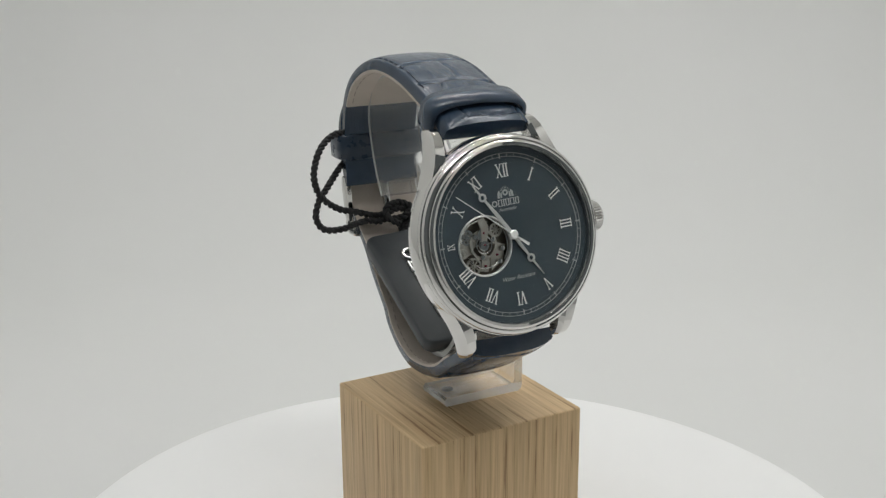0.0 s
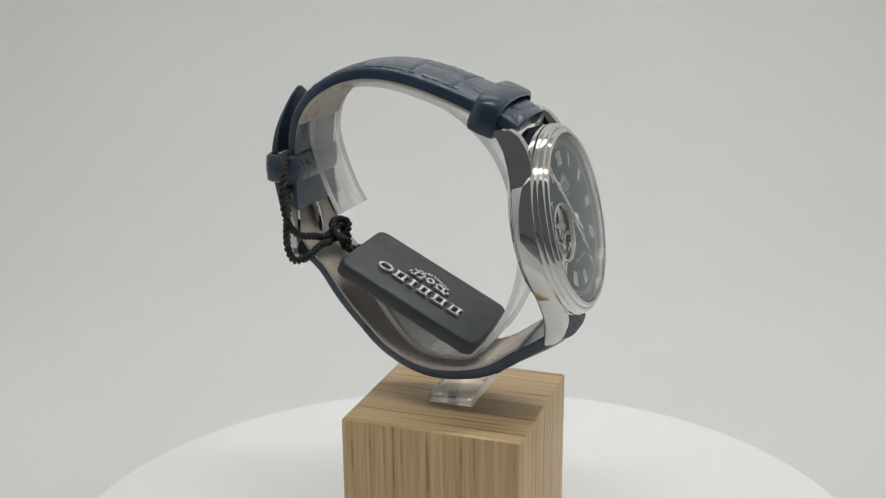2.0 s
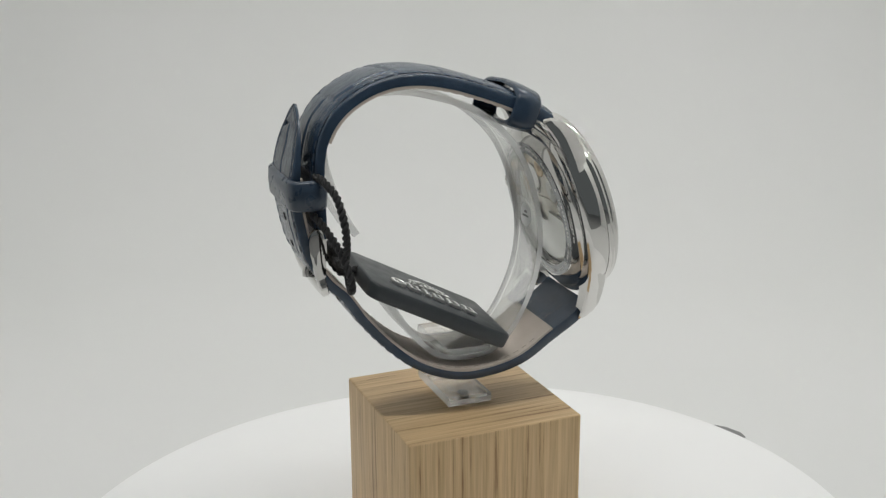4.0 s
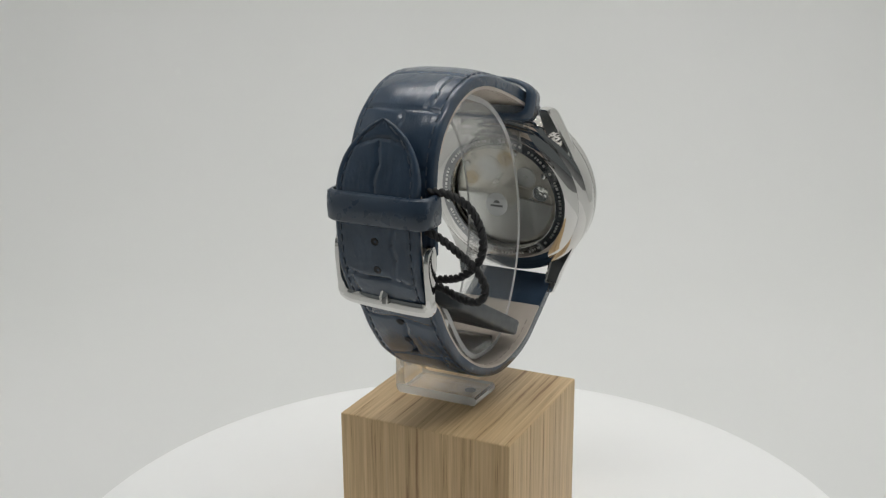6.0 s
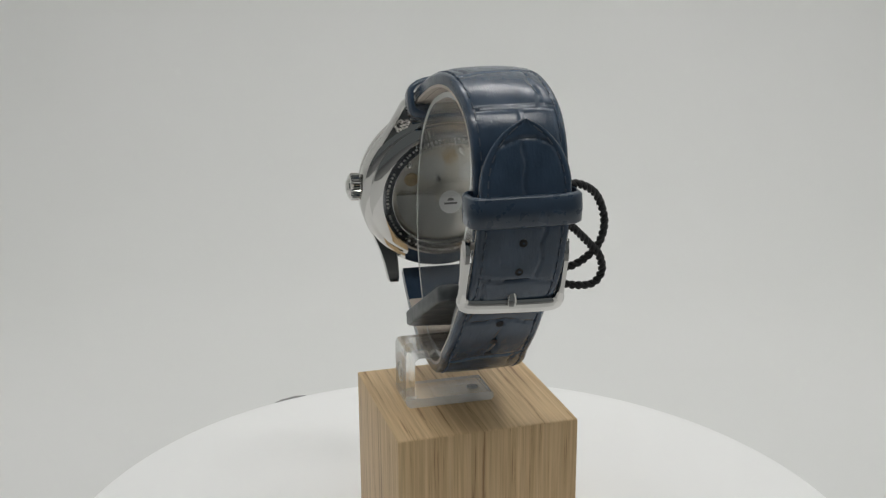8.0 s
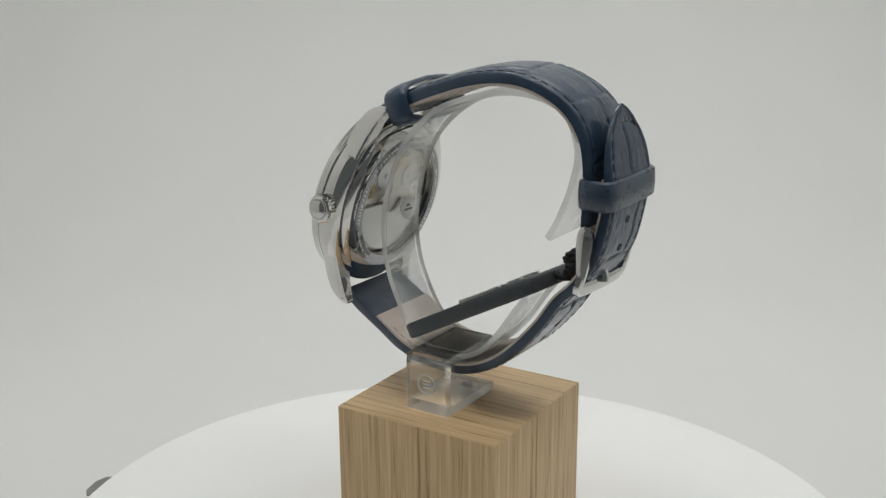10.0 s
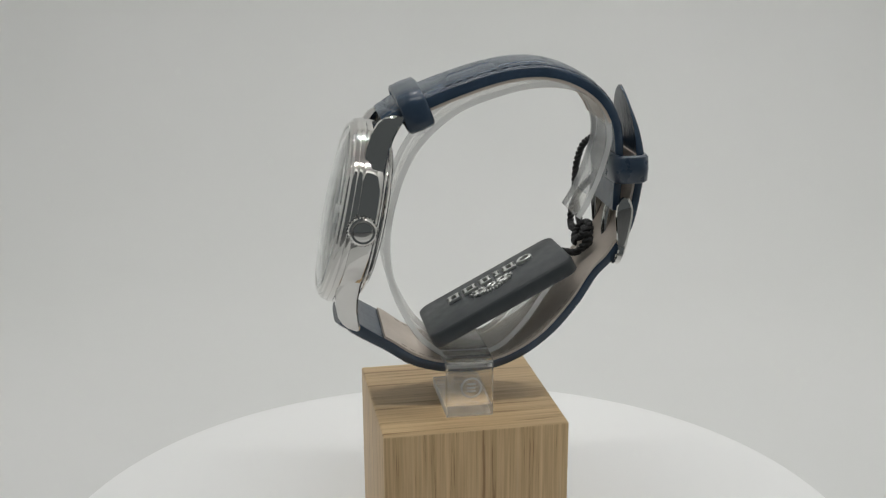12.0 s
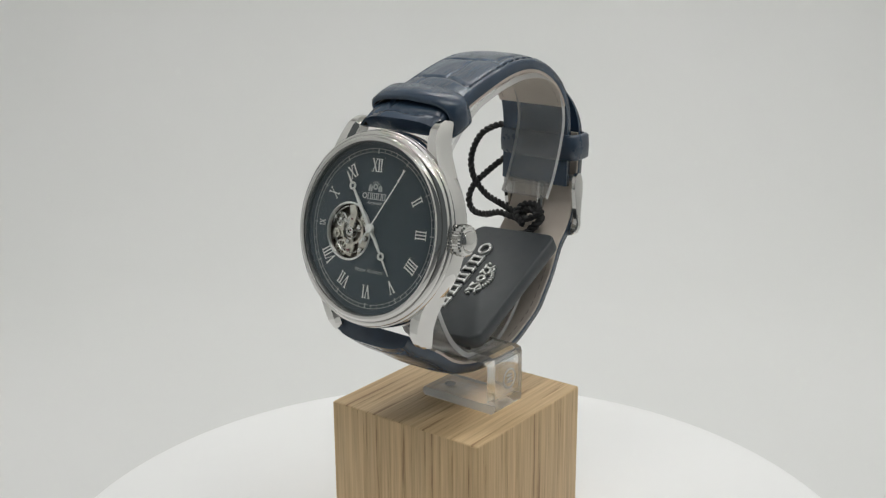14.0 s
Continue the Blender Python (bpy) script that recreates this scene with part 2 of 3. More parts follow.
def acrylic_stand():
    stand = tagged(new("acrylic_stand"), "clear acrylic watch holder with an oval open ring", "watch stand")
    line = spline([(25.6, 41.2), (28.0, 45.4), (30.9, 53), (32.0, 60), (29.5, 67.0), (24.3, 70.2), (17, 71.2), (9, 70.0), (-1.5, 66.2), (-10.1, 58.7), (-14.8, 49),
                   (-16.9, 38.3), (-15.9, 28), (-11.6, 18.2), (-7, 13), (-3, 11.2), (4, 11.2), (9, 13.2), (14, 18.2), (18.2, 24.3), (21, 28)], 1.2)
    bm = bmesh.new()
    n = len(line)
    rings = []
    for i, q in enumerate(line):
        d = (line[min(i + 1, n - 1)] - line[max(i - 1, 0)]).normalized()
        inn = Vector((-d.y, d.x))
        w, th, e = 6.3, 1.5, 0.2
        rings.append([Vector((x, q.x + inn.x * o, q.y + inn.y * o)) for x, o in ((-w + e, 0), (w - e, 0), (w, e), (w, th - e), (w - e, th), (-w + e, th), (-w, th - e), (-w, e))])
    loft(bm, rings)
    bm.normal_update()
    # The ring's side faces get the whitened acrylic, as a painted edge highlight.
    for f in bm.faces:
        f.material_index = 1 if abs(f.normal.x) > 0.9 else 0
    part("ring", bm, [M_RING, M_EDGE], stand, "clear open acrylic ring", m=W @ pose(0.0015, 0, 0), smooth=35)
    bm = lathe([(0, 0.1), (2.5, 0.1), (2.7, 0.05), (2.7, 0), (0, 0)], 40)
    sticker = part("sticker", bm, M_STICKER, stand, "round white sticker with a small dark mark", m=W @ pose(0.0002, -0.0150, 0.0411, -88, 0, 0))
    bm = box(bmesh.new(), -1.5, 1.5, 0.1, 0.55, 0.11, 0.14)
    prism(bm, [(-0.8, -0.3), (-0.6, -0.8), (0, -1.0), (0.6, -0.8), (0.8, -0.3)], 0.11, 0.14)
    part("sticker_mark", bm, M_TAPE, sticker, smooth=0)
    # the foot, bent like a bracket round the strap
    out = [(-5.1, 0), (13.4, 0), (14.2, 0.6), (14.4, 1.6), (14.4, 12.0), (14.0, 13), (13.0, 13.3), (-5.0, 13.3), (-5.0, 11.4), (11.4, 11.4), (12.2, 10.8), (12.3, 10), (12.3, 3),
           (12.0, 2.3), (11.2, 2), (-5.1, 2), (-5.6, 1.5), (-5.6, 0.5)]
    bm = bmesh.new()
    prism(bm, [(x, -z) for x, z in out][::-1], -5, 5)
    bm.transform(Matrix.Translation((0, 0, 0.12)) @ Matrix.Rotation(radians(-90), 4, "X"))
    bmesh.ops.bevel(bm, geom=[e for e in bm.edges if len(e.link_faces) == 2 and e.calc_face_angle(0) > 1.2], offset=0.2, segments=2, profile=0.5, affect="EDGES")
    bmesh.ops.bisect_plane(bm, geom=bm.verts[:] + bm.edges[:] + bm.faces[:], plane_co=(0, 0, 2.2), plane_no=(0, 0, 1))
    bm.normal_update()
    # Low side faces and the open end whitened for light piped inside.
    for f in bm.faces:
        f.material_index = 1 if abs(f.normal.y) > 0.9 and f.calc_area() < 80 and f.calc_center_median().z < 3 or abs(f.normal.x) > 0.9 and f.calc_center_median().x < -5.3 else 0
    foot = part("foot", bm, [M_ACRYLIC, M_EDGE], stand, "clear bent acrylic foot", m=pose(-0.0009, 0, 0, 0, 0, -1), smooth=30)
    # Dark disc added inside the foot to stand for a hole in its plate.
    part("hole_disc", lathe([(0, 0.8), (1.3, 0.8), (1.3, 1.2), (0, 1.2)], 32), M_DARK, foot, "small dark disc in place of a hole", m=pose(-0.0020, 0.0004, 0))
    bm = bmesh.new()
    lathe([(2.0, 0), (2.3, 0), (2.3, 0.15), (2.0, 0.15)], 32, True, bm)
    for y in (-0.8, 0, 0.8):
        box(bm, -0.9, 0.9, y - 0.18, y + 0.18, 0, 0.15)
    part("embossed_mark", bm, M_EDGE, foot, "round raised mark", m=pose(0.0144, 0.0002, 0.0072, 90, 0, 90), smooth=0)
    for ob in stand.children_recursive:
        if ob.data.materials[0] in (M_RING, M_ACRYLIC):
            ob.visible_shadow = False
    return stand


# ---- the wristwatch ----
# Dial centre, with x to three o'clock, y to twelve and z out of the dial.
HEAD = Matrix(((0.9983, -0.0475, -0.0342, -0.00295), (-0.0222, 0.2327, -0.9723, -0.02524), (0.0542, 0.9714, 0.2312, 0.04382), (0, 0, 0, 1)))
HEAD = Matrix.Translation(HEAD.translation) @ HEAD.to_quaternion().normalized().to_matrix().to_4x4()

UPPER = [(-15.2, 62.0), (-13.9, 62.9), (-11, 64.6), (-5, 67.2), (0.5, 69.2), (6, 70.9), (12, 72.0), (18, 71.9), (23.8, 70.1), (28.8, 66.6), (31.8, 61.6), (32.7, 55.2), (32.6, 49), (32.4, 43)]
LOWER = [(-25.2, 22.9), (-23.5, 21.5), (-21.2, 19.7), (-16, 16.4), (-10.8, 12.8), (-5.4, 10.9), (1.4, 10.1), (7.4, 11.0), (13.2, 13.7), (18.5, 18.1), (23.7, 24.0), (27.7, 29.9), (31.5, 33.8), (34.9, 39.4),
         (36.6, 46), (37.3, 52), (36.9, 60), (35.6, 68.6)]


def leather_band(path, width, thick, dome, scales, tip=False, seed=1):
    """A padded leather band with pressed reptile scales. width, thick, dome and scales are functions of the length s in mm."""
    rnd = random.Random(seed)
    line = spline(path, 0.45)
    n = len(line)
    lengths = [0.0]
    for a, b in zip(line, line[1:]):
        lengths.append(lengths[-1] + (b - a).length)
    total = lengths[-1]
    rows, s = [], 2.0
    while s < total + 12:
        rows.append((s, rnd.uniform(-0.8, 0.8), rnd.uniform(-1.2, 1.2), [rnd.uniform(-1.3, 1.3) for _ in range(4)]))
        s += rnd.uniform(10.0, 14.5)
    cols = 46
    bm = bmesh.new()
    rings = []
    for i, q in enumerate(line):
        s = lengths[i]
        d = (line[min(i + 1, n - 1)] - line[max(i - 1, 0)]).normalized()
        out = Vector((-d.y, d.x)) * OUT_SIGN[seed]
        w = width(s) / 2
        if tip:
            left = total - s
            if left < 13:
                w *= max(0.05, (1 - (1 - max(left, 0) / 13.0) ** 2.2) ** 0.72)
        ring = [Vector((-w, q.x, q.y)), Vector((w, q.x, q.y))]
        top = []
        for k in range(cols + 1):
            u = 1 - 2 * k / cols
            x = u * w
            h = thick(s) + dome(s) * max(0.0, 1 - abs(u) ** 3.2)
            edge = w - abs(x)
            if edge < 1.6:
                h -= 0.25 * math.exp(-((edge - 1.35) / 0.22) ** 2)
            if edge < 0.35:
                h -= 0.3 * (1 - edge / 0.35) ** 2
            if scales(s) and edge > 1.2:
                best = 9.0
                for r, (rs, bend, slant, offs) in enumerate(rows):
                    if abs(s - rs) < 16:
                        line_s = rs + bend * math.sin(x * 0.5 + r) + slant * x / 10
                        best = min(best, abs(s - line_s))
                        nxt = rows[r + 1][0] if r + 1 < len(rows) else rs + 7
                        if rs <= s < nxt:
                            for c, base in enumerate((-5.0, 0.3, 5.2)):
                                if (r + 2 * c) % 3 == 0:
                                    best = min(best, abs(x - base - offs[c] - 0.3 * math.sin(s + c)) * 0.95)
                h -= 0.38 * math.exp(-(best / 0.3) ** 2)
                h += 0.04 * noise.noise((x * 0.9, s * 0.35, seed * 7))
            top.append(Vector((x, q.x + out.x * h, q.y + out.y * h)))
        rings.append(ring + top)
    return loft(bm, rings), line, lengths


OUT_SIGN = {1: 1, 2: -1}


def drift(y, z):
    """How far the long strap wanders sideways on its way up the back, in mm."""
    side = float(np.interp(z, (14, 17, 26, 40, 52, 70), (1.1, 1.5, 1.0, 0.1, -0.6, -1.2)))
    return side * min(1.0, max(0.0, (y - 2) / 16))


def drifted(bm, upper=False):
    for v in bm.verts:
        v.co.x += -1.2 * min(1.0, max(0.0, (v.co.y - 4) / 24)) if upper else drift(v.co.y, v.co.z)
    return bm


def stitches(line, lengths, width, thick, s0, s1, sign, taper=0):
    bm = bmesh.new()
    total = lengths[-1]
    s = s0
    while s < s1:
        i = min(range(len(lengths)), key=lambda k: abs(lengths[k] - s))
        j = min(len(line) - 1, i + 3)
        if i != j:
            for side in (-1, 1):
                ends = []
                for k in (i, j):
                    d = (line[min(k + 1, len(line) - 1)] - line[max(k - 1, 0)]).normalized()
                    out = Vector((-d.y, d.x)) * sign
                    w = width(lengths[k]) / 2
                    left = total - lengths[k]
                    if taper and left < 13:
                        w *= max(0.05, (1 - (1 - max(left, 0) / 13.0) ** 2.2) ** 0.72)
                    x = side * max(0.2, w - 1.35)
                    h = thick(lengths[k]) + 0.12
                    ends.append(Vector((x, line[k].x + out.x * h, line[k].y + out.y * h)))
                tube(bm, [ends[0], (ends[0] + ends[1]) / 2, ends[1]], 0.14, 6)
        s += 2.3
    return bm


def band_section(path, s0, s1, width, thick, sign, x_in=0.0):
    """A thin facing on the inner side of a band, from s0 to s1 mm."""
    line = spline(path, 0.8)
    bm = bmesh.new()
    rings, s = [], 0.0
    for i, q in enumerate(line):
        if i:
            s += (q - line[i - 1]).length
        if s < s0 or s > s1:
            continue
        d = (line[min(i + 1, len(line) - 1)] - line[max(i - 1, 0)]).normalized()
        out = Vector((-d.y, d.x)) * sign
        w = width(s) / 2 - x_in
        rings.append([Vector((x, q.x + out.x * o, q.y + out.y * o)) for x, o in ((-w, -thick), (w, -thick), (w, 0.02), (-w, 0.02))])
    return loft(bm, rings)


def keeper(at, along, width, depth, length, parent, name, label, side=0.0, arch=0.0, leather=None):
    """A leather loop: at is the middle of the band (y, z), along its direction in degrees from +y."""
    bm = bmesh.new()
    rings = []
    for k in range(40):
        a = 2 * math.pi * k / 40
        c, s = math.cos(a), math.sin(a)
        x, z = math.copysign(abs(c) ** 0.3, c), math.copysign(abs(s) ** 0.5, s)
        ring = []
        for o, l in ((0, -1), (0, 1), (0.4, 1.0), (0.9, 0.86), (1.05, 0), (0.9, -0.86), (0.4, -1.0)):
            ring.append(Vector((x * (width / 2 + o), l * length / 2, z * (depth / 2 + o) + (arch * (1 - 1.6 * x * x) if z > 0 else 0))))
        rings.append(ring)
    made = [[bm.verts.new(q) for q in r] for r in rings]
    for i in range(40):
        a, b = made[i], made[(i + 1) % 40]
        for j in range(7):
            bm.faces.new((a[j], a[(j + 1) % 7], b[(j + 1) % 7], b[j]))
    return part(name, bm, leather or M_LEATHER_FLAT, parent, label, m=W @ pose(side / 1000, at[0] / 1000, at[1] / 1000, along, 0, 0), smooth=60)


def roman(bm, text, size, z0, z1, m):
    """Serifed Roman numerals from thick and thin strokes; m turns and places them on the dial."""
    def stroke(x0, y0, x1, y1, w):
        b2 = bmesh.new()
        prism(b2, [(x0 - w / 2, y0), (x0 + w / 2, y0), (x1 + w / 2, y1), (x1 - w / 2, y1)], z0, z1)
        shapes.append(b2)
    shapes, h, x = [], size, 0.0
    adv = {"I": 0.34, "V": 0.78, "X": 0.82}
    total = sum(adv[c] for c in text) * h
    x = -total / 2
    for c in text:
        a = adv[c] * h
        mid = x + a / 2
        if c == "I":
            stroke(mid, -h / 2, mid, h / 2, 0.125 * h)
            for y in (-h / 2, h / 2 - 0.05 * h):
                stroke(mid, y, mid, y + 0.05 * h, 0.3 * h)
        elif c == "V":
            stroke(mid, -h / 2, mid - 0.26 * h, h / 2, 0.125 * h)
            stroke(mid, -h / 2, mid + 0.26 * h, h / 2, 0.06 * h)
            for q in (-0.26, 0.26):
                stroke(mid + q * h, h / 2 - 0.05 * h, mid + q * h, h / 2, 0.27 * h)
        else:
            stroke(mid + 0.27 * h, -h / 2, mid - 0.27 * h, h / 2, 0.125 * h)
            stroke(mid - 0.27 * h, -h / 2, mid + 0.27 * h, h / 2, 0.06 * h)
            for q in (-0.27, 0.27):
                for y in (-h / 2, h / 2 - 0.05 * h):
                    stroke(mid + q * h, y, mid + q * h, y + 0.05 * h, 0.26 * h)
        x += a
    for k, b2 in enumerate(shapes):
        lift = Matrix.Translation((0, 0, 0.004 * k))
        b2.transform(m @ lift)
        me = bpy.data.meshes.new("stroke")
        b2.to_mesh(me)
        b2.free()
        bm.from_mesh(me)
        bpy.data.meshes.remove(me)
    return bm


WINDOW, WINDOW_R = (-6.2, -1.1), 5.7
SECOND_0 = 309.5


def hand(parent, name, length, ring_at, ring_r, width, z, label, tail=0.0):
    bm = bmesh.new()
    if ring_r:
        w = width / 2
        prism(bm, [(-w, -2.0), (w, -2.0), (w * 1.5, ring_at * 0.5), (w * 0.8, ring_at - ring_r + 0.1), (-w * 0.8, ring_at - ring_r + 0.1), (-w * 1.5, ring_at * 0.5)], z, z + 0.2)
        ring = lathe([(ring_r - 0.32, z), (ring_r + 0.1, z), (ring_r + 0.1, z + 0.2), (ring_r - 0.32, z + 0.2)], 28, True)
        ring.transform(Matrix.Translation((0, ring_at, 0)))
        me = bpy.data.meshes.new("ring")
        ring.to_mesh(me)
        ring.free()
        bm.from_mesh(me)
        bpy.data.meshes.remove(me)
        prism(bm, [(-w * 0.9, ring_at + ring_r), (w * 0.9, ring_at + ring_r), (0.07, length), (-0.07, length)], z, z + 0.18)
    else:
        prism(bm, [(-0.3, -tail), (0.3, -tail), (0.13, 0), (0.06, length), (-0.06, length), (-0.13, 0)], z, z + 0.12)
    lathe([(0, z + 0.35), (0.75, z + 0.3), (0.95, z + 0.1), (0.95, z), (0, z)], 24, False, bm)
    return part(name, bm, M_PRINT if not ring_r else M_STEEL_SATIN, parent, label, smooth=35)


M_STEEL_SATIN = material("satin_silver", (0.74, 0.74, 0.72), 0.32, 0.85)


def dial_group(watch):
    # the dial plate, with a round window cut through it
    bm = bmesh.new()
    seg = 96
    outer = [bm.verts.new((17.6 * math.cos(2 * math.pi * i / seg), 17.6 * math.sin(2 * math.pi * i / seg), 0)) for i in range(seg)]
    inner = [bm.verts.new((WINDOW[0] + WINDOW_R * math.cos(2 * math.pi * i / 64), WINDOW[1] + WINDOW_R * math.sin(2 * math.pi * i / 64), 0)) for i in range(64)]
    edges = [bm.edges.new((v[i], v[(i + 1) % len(v)])) for v in (outer, inner) for i in range(len(v))]
    bmesh.ops.triangle_fill(bm, use_beauty=True, use_dissolve=False, edges=edges)
    dial = part("dial", bm, M_DIAL, watch, "midnight blue dial with an open heart window", m=HEAD, smooth=0)
    names = ("XII", "I", "II", "III", "IIII", "V", "VI", "VII", "VIII", "IX", "X", "XI")
    for k, text in enumerate(names):
        bm = bmesh.new()
        turn = Matrix.Rotation(radians(-30 * k), 4, "Z")
        size = 2.65 if text != "IX" else 1.5
        r = 12.73 if text != "IX" else 13.6
        roman(bm, text, size, 0.02, 0.12, turn @ Matrix.Translation((0, r, 0)) @ Matrix.Diagonal((0.72, 1, 1, 1)))
        part("numeral", bm, M_PRINT, dial, smooth=0)
    bm = bmesh.new()
    for r in (15.35, 16.05):
        lathe([(r - 0.05, 0.02), (r + 0.05, 0.02), (r + 0.05, 0.06), (r - 0.05, 0.06)], 120, True, bm)
    for i in range(60):
        b2 = box(bmesh.new(), -0.05, 0.05, 15.35, 16.05, 0.02, 0.07) if i % 5 else box(bmesh.new(), -0.12, 0.12, 15.0, 16.1, 0.02, 0.08)
        b2.transform(Matrix.Rotation(radians(6 * i), 4, "Z"))
        me = bpy.data.meshes.new("tick")
        b2.to_mesh(me)
        b2.free()
        bm.from_mesh(me)
        bpy.data.meshes.remove(me)
    part("minute_track", bm, M_FAINT, dial, smooth=0)
    # crest and word above the centre, as plain shapes
    bm = bmesh.new()
    lathe([(0.38, 0.02), (0.62, 0.02), (0.62, 0.08), (0.38, 0.08)], 20, True, bm)
    bm.transform(Matrix.Translation((-2.7, 6.5, 0)))
    x = -1.95
    for w in (1.0, 0.4, 0.9, 1.05, 0.9):
        for q in ((x + 0.14, x + w - 0.14) if w > 0.5 else (x + w / 2,)):
            box(bm, q - 0.09, q + 0.09, 5.92, 7.08, 0.02, 0.08)
        for y in (5.86, 7.06):
            box(bm, x, x + w, y - 0.05, y + 0.09, 0.03, 0.09)
        x += w + 0.14
    part("maker_word_bars", bm, M_SOFT, dial, smooth=0)
    bm = bmesh.new()
    lathe([(0.3, 0.02), (0.62, 0.02), (0.62, 0.08), (0.3, 0.08)], 20, True, bm)
    for s in (-1, 1):
        prism(bm, [(s * 0.8, -0.95), (s * 1.2, -0.95), (s * 1.1, 0.0), (s * 0.8, 0.2)], 0.02, 0.08)
        prism(bm, [(s * 1.35, -0.95), (s * 1.85, -0.95), (s * 1.7, 0.1), (s * 1.3, 0.5), (s * 1.2, 0.2)], 0.02, 0.08)
    for k in range(7):
        a = radians(30 + 20 * k)
        prism(bm, [(0.85 * math.cos(a - 0.09), 0.85 * math.sin(a - 0.09)), (1.25 * math.cos(a), 1.25 * math.sin(a)), (0.85 * math.cos(a + 0.09), 0.85 * math.sin(a + 0.09))], 0.02, 0.08)
    part("crest_shape", bm, M_FAINT, dial, m=pose(0, 0.0084, 0), smooth=0)
    for text, y, size in (("Automatic", 4.85, 0.95), ("Water Resistant", -8.85, 1.15)):
        cu = bpy.data.curves.new("lettering", "FONT")
        cu.body, cu.size, cu.align_x, cu.shear, cu.extrude = text, size, "CENTER", 0.4, 0.02
        tmp = bpy.data.objects.new("lettering", cu)
        me = bpy.data.meshes.new_from_object(tmp)
        bpy.data.objects.remove(tmp)
        bm = bmesh.new()
        bm.from_mesh(me)
        bm.transform(Matrix.Translation((0, y, 0.05)))
        part("lettering", bm, M_FAINT, dial, smooth=0)
    ring = lathe([(WINDOW_R - 0.1, -0.6), (WINDOW_R + 0.3, -0.6), (WINDOW_R + 0.3, 0.1), (WINDOW_R + 0.1, 0.2), (WINDOW_R - 0.1, 0.1)], 72, True)
    part("window_ring", ring, M_STEEL_SATIN, dial, "polished steel ring", m=pose(WINDOW[0] / 1000, WINDOW[1] / 1000, 0))
    return dial


def open_heart(watch):
    """The wheels behind the dial window."""
    heart = part("movement_front", lathe([(0, -3.0), (6.4, -3.0), (6.6, -2.8), (6.6, -0.7), (6.2, -0.7), (6.2, -2.6), (0, -2.6)], 48), M_DARK, watch, "dark recess of the movement",
                 m=HEAD @ pose(WINDOW[0] / 1000, WINDOW[1] / 1000, 0.0006))
    bm = bmesh.new()
    prism(bm, [(-5.6, -2.2), (-2.5, -1.2), (-1.2, 0.8), (-2.2, 3.4), (-4.4, 3.6), (-5.8, 1.2)], -2.6, -1.9)
    part("bridge", bm, M_PLATE, heart, "steel bridge")
    bm = bmesh.new()
    prism(bm, [(1.4, -5.2), (4.2, -3.6), (5.2, -0.6), (3.2, 0.2), (1.6, -2.4)], -2.6, -2.1)
    part("bridge", bm, M_PLATE, heart, "steel lower bridge")
    bm = bmesh.new()
    prism(bm, [(-0.5, 0.2), (0.5, 0.1), (1.6, 3.6), (0.8, 5.5), (-0.6, 5.2), (-0.2, 3.2)], -1.3, -0.95)
    part("balance_cock", bm, M_PLATE, heart, "steel balance cock")
    for x, y, r, mt in ((-3.2, 2.2, 1.5, M_STEEL), (-2.6, -3.6, 1.7, M_PLATE), (3.4, 2.6, 1.4, M_PLATE), (-4.4, -0.8, 1.0, M_PLATE)):
        bm = lathe([(r - 0.4, -1.8), (r, -1.8), (r, -1.6), (r - 0.4, -1.6)], 24, True)
        for k in range(4):
            b2 = box(bmesh.new(), -r + 0.2, r - 0.2, -0.12, 0.12, -1.78, -1.62)
            b2.transform(Matrix.Rotation(radians(45 * k), 4, "Z"))
            me = bpy.data.meshes.new("spoke")
            b2.to_mesh(me)
            b2.free()
            bm.from_mesh(me)
            bpy.data.meshes.remove(me)
        lathe([(0, -1.3), (0.3, -1.3), (0.3, -2.6)], 12, False, bm)
        part("gear", bm, mt, heart, m=pose(x / 1000, y / 1000, 0))
    # curved springs and a slim regulator arm between the wheels
    for x, y, r, a0, a1 in ((0.1, 0.2, 1.1, 20, 300), (0.1, 0.2, 1.7, 120, 420), (-0.4, 0.4, 4.6, 70, 170), (0.2, -0.2, 4.2, 200, 310), (0, 0, 5.3, -40, 60)):
        bm = bmesh.new()
        tube(bm, [Vector((x + r * math.cos(radians(q)), y + r * math.sin(radians(q)), -1.15)) for q in np.linspace(a0, a1, 28)], 0.13, 6)
        part("spring", bm, M_STEEL, heart)
    bm = bmesh.new()
    prism(bm, [(-1.0, -0.6), (1.0, -0.6), (0.7, 1.2), (1.1, 2.6), (0.4, 3.4), (-0.6, 3.2), (-1.2, 2.0), (-0.6, 0.9)], -1.35, -1.05)
    lathe([(0.5, -1.0), (0.95, -1.0), (0.95, -0.8), (0.5, -0.8)], 20, True, bm)
    part("regulator_arm", bm, M_STEEL, heart, "polished regulator arm")
    bm = bmesh.new()
    prism(bm, [(-1.4, -4.8), (0.2, -5.2), (1.0, -3.2), (0.3, -1.4), (-0.7, -1.6), (-0.9, -3.4)], -1.75, -1.4)
    part("lower_bridge", bm, M_PLATE, heart)
    for x, y in ((0.1, 0.2), (2.6, -2.2), (-0.3, -3.9), (0.3, 2.5)):
        part("jewel", lathe([(0, -0.85), (0.2, -0.9), (0.26, -1.3)], 14), M_RUBY, heart, m=pose(x / 1000, y / 1000, 0))
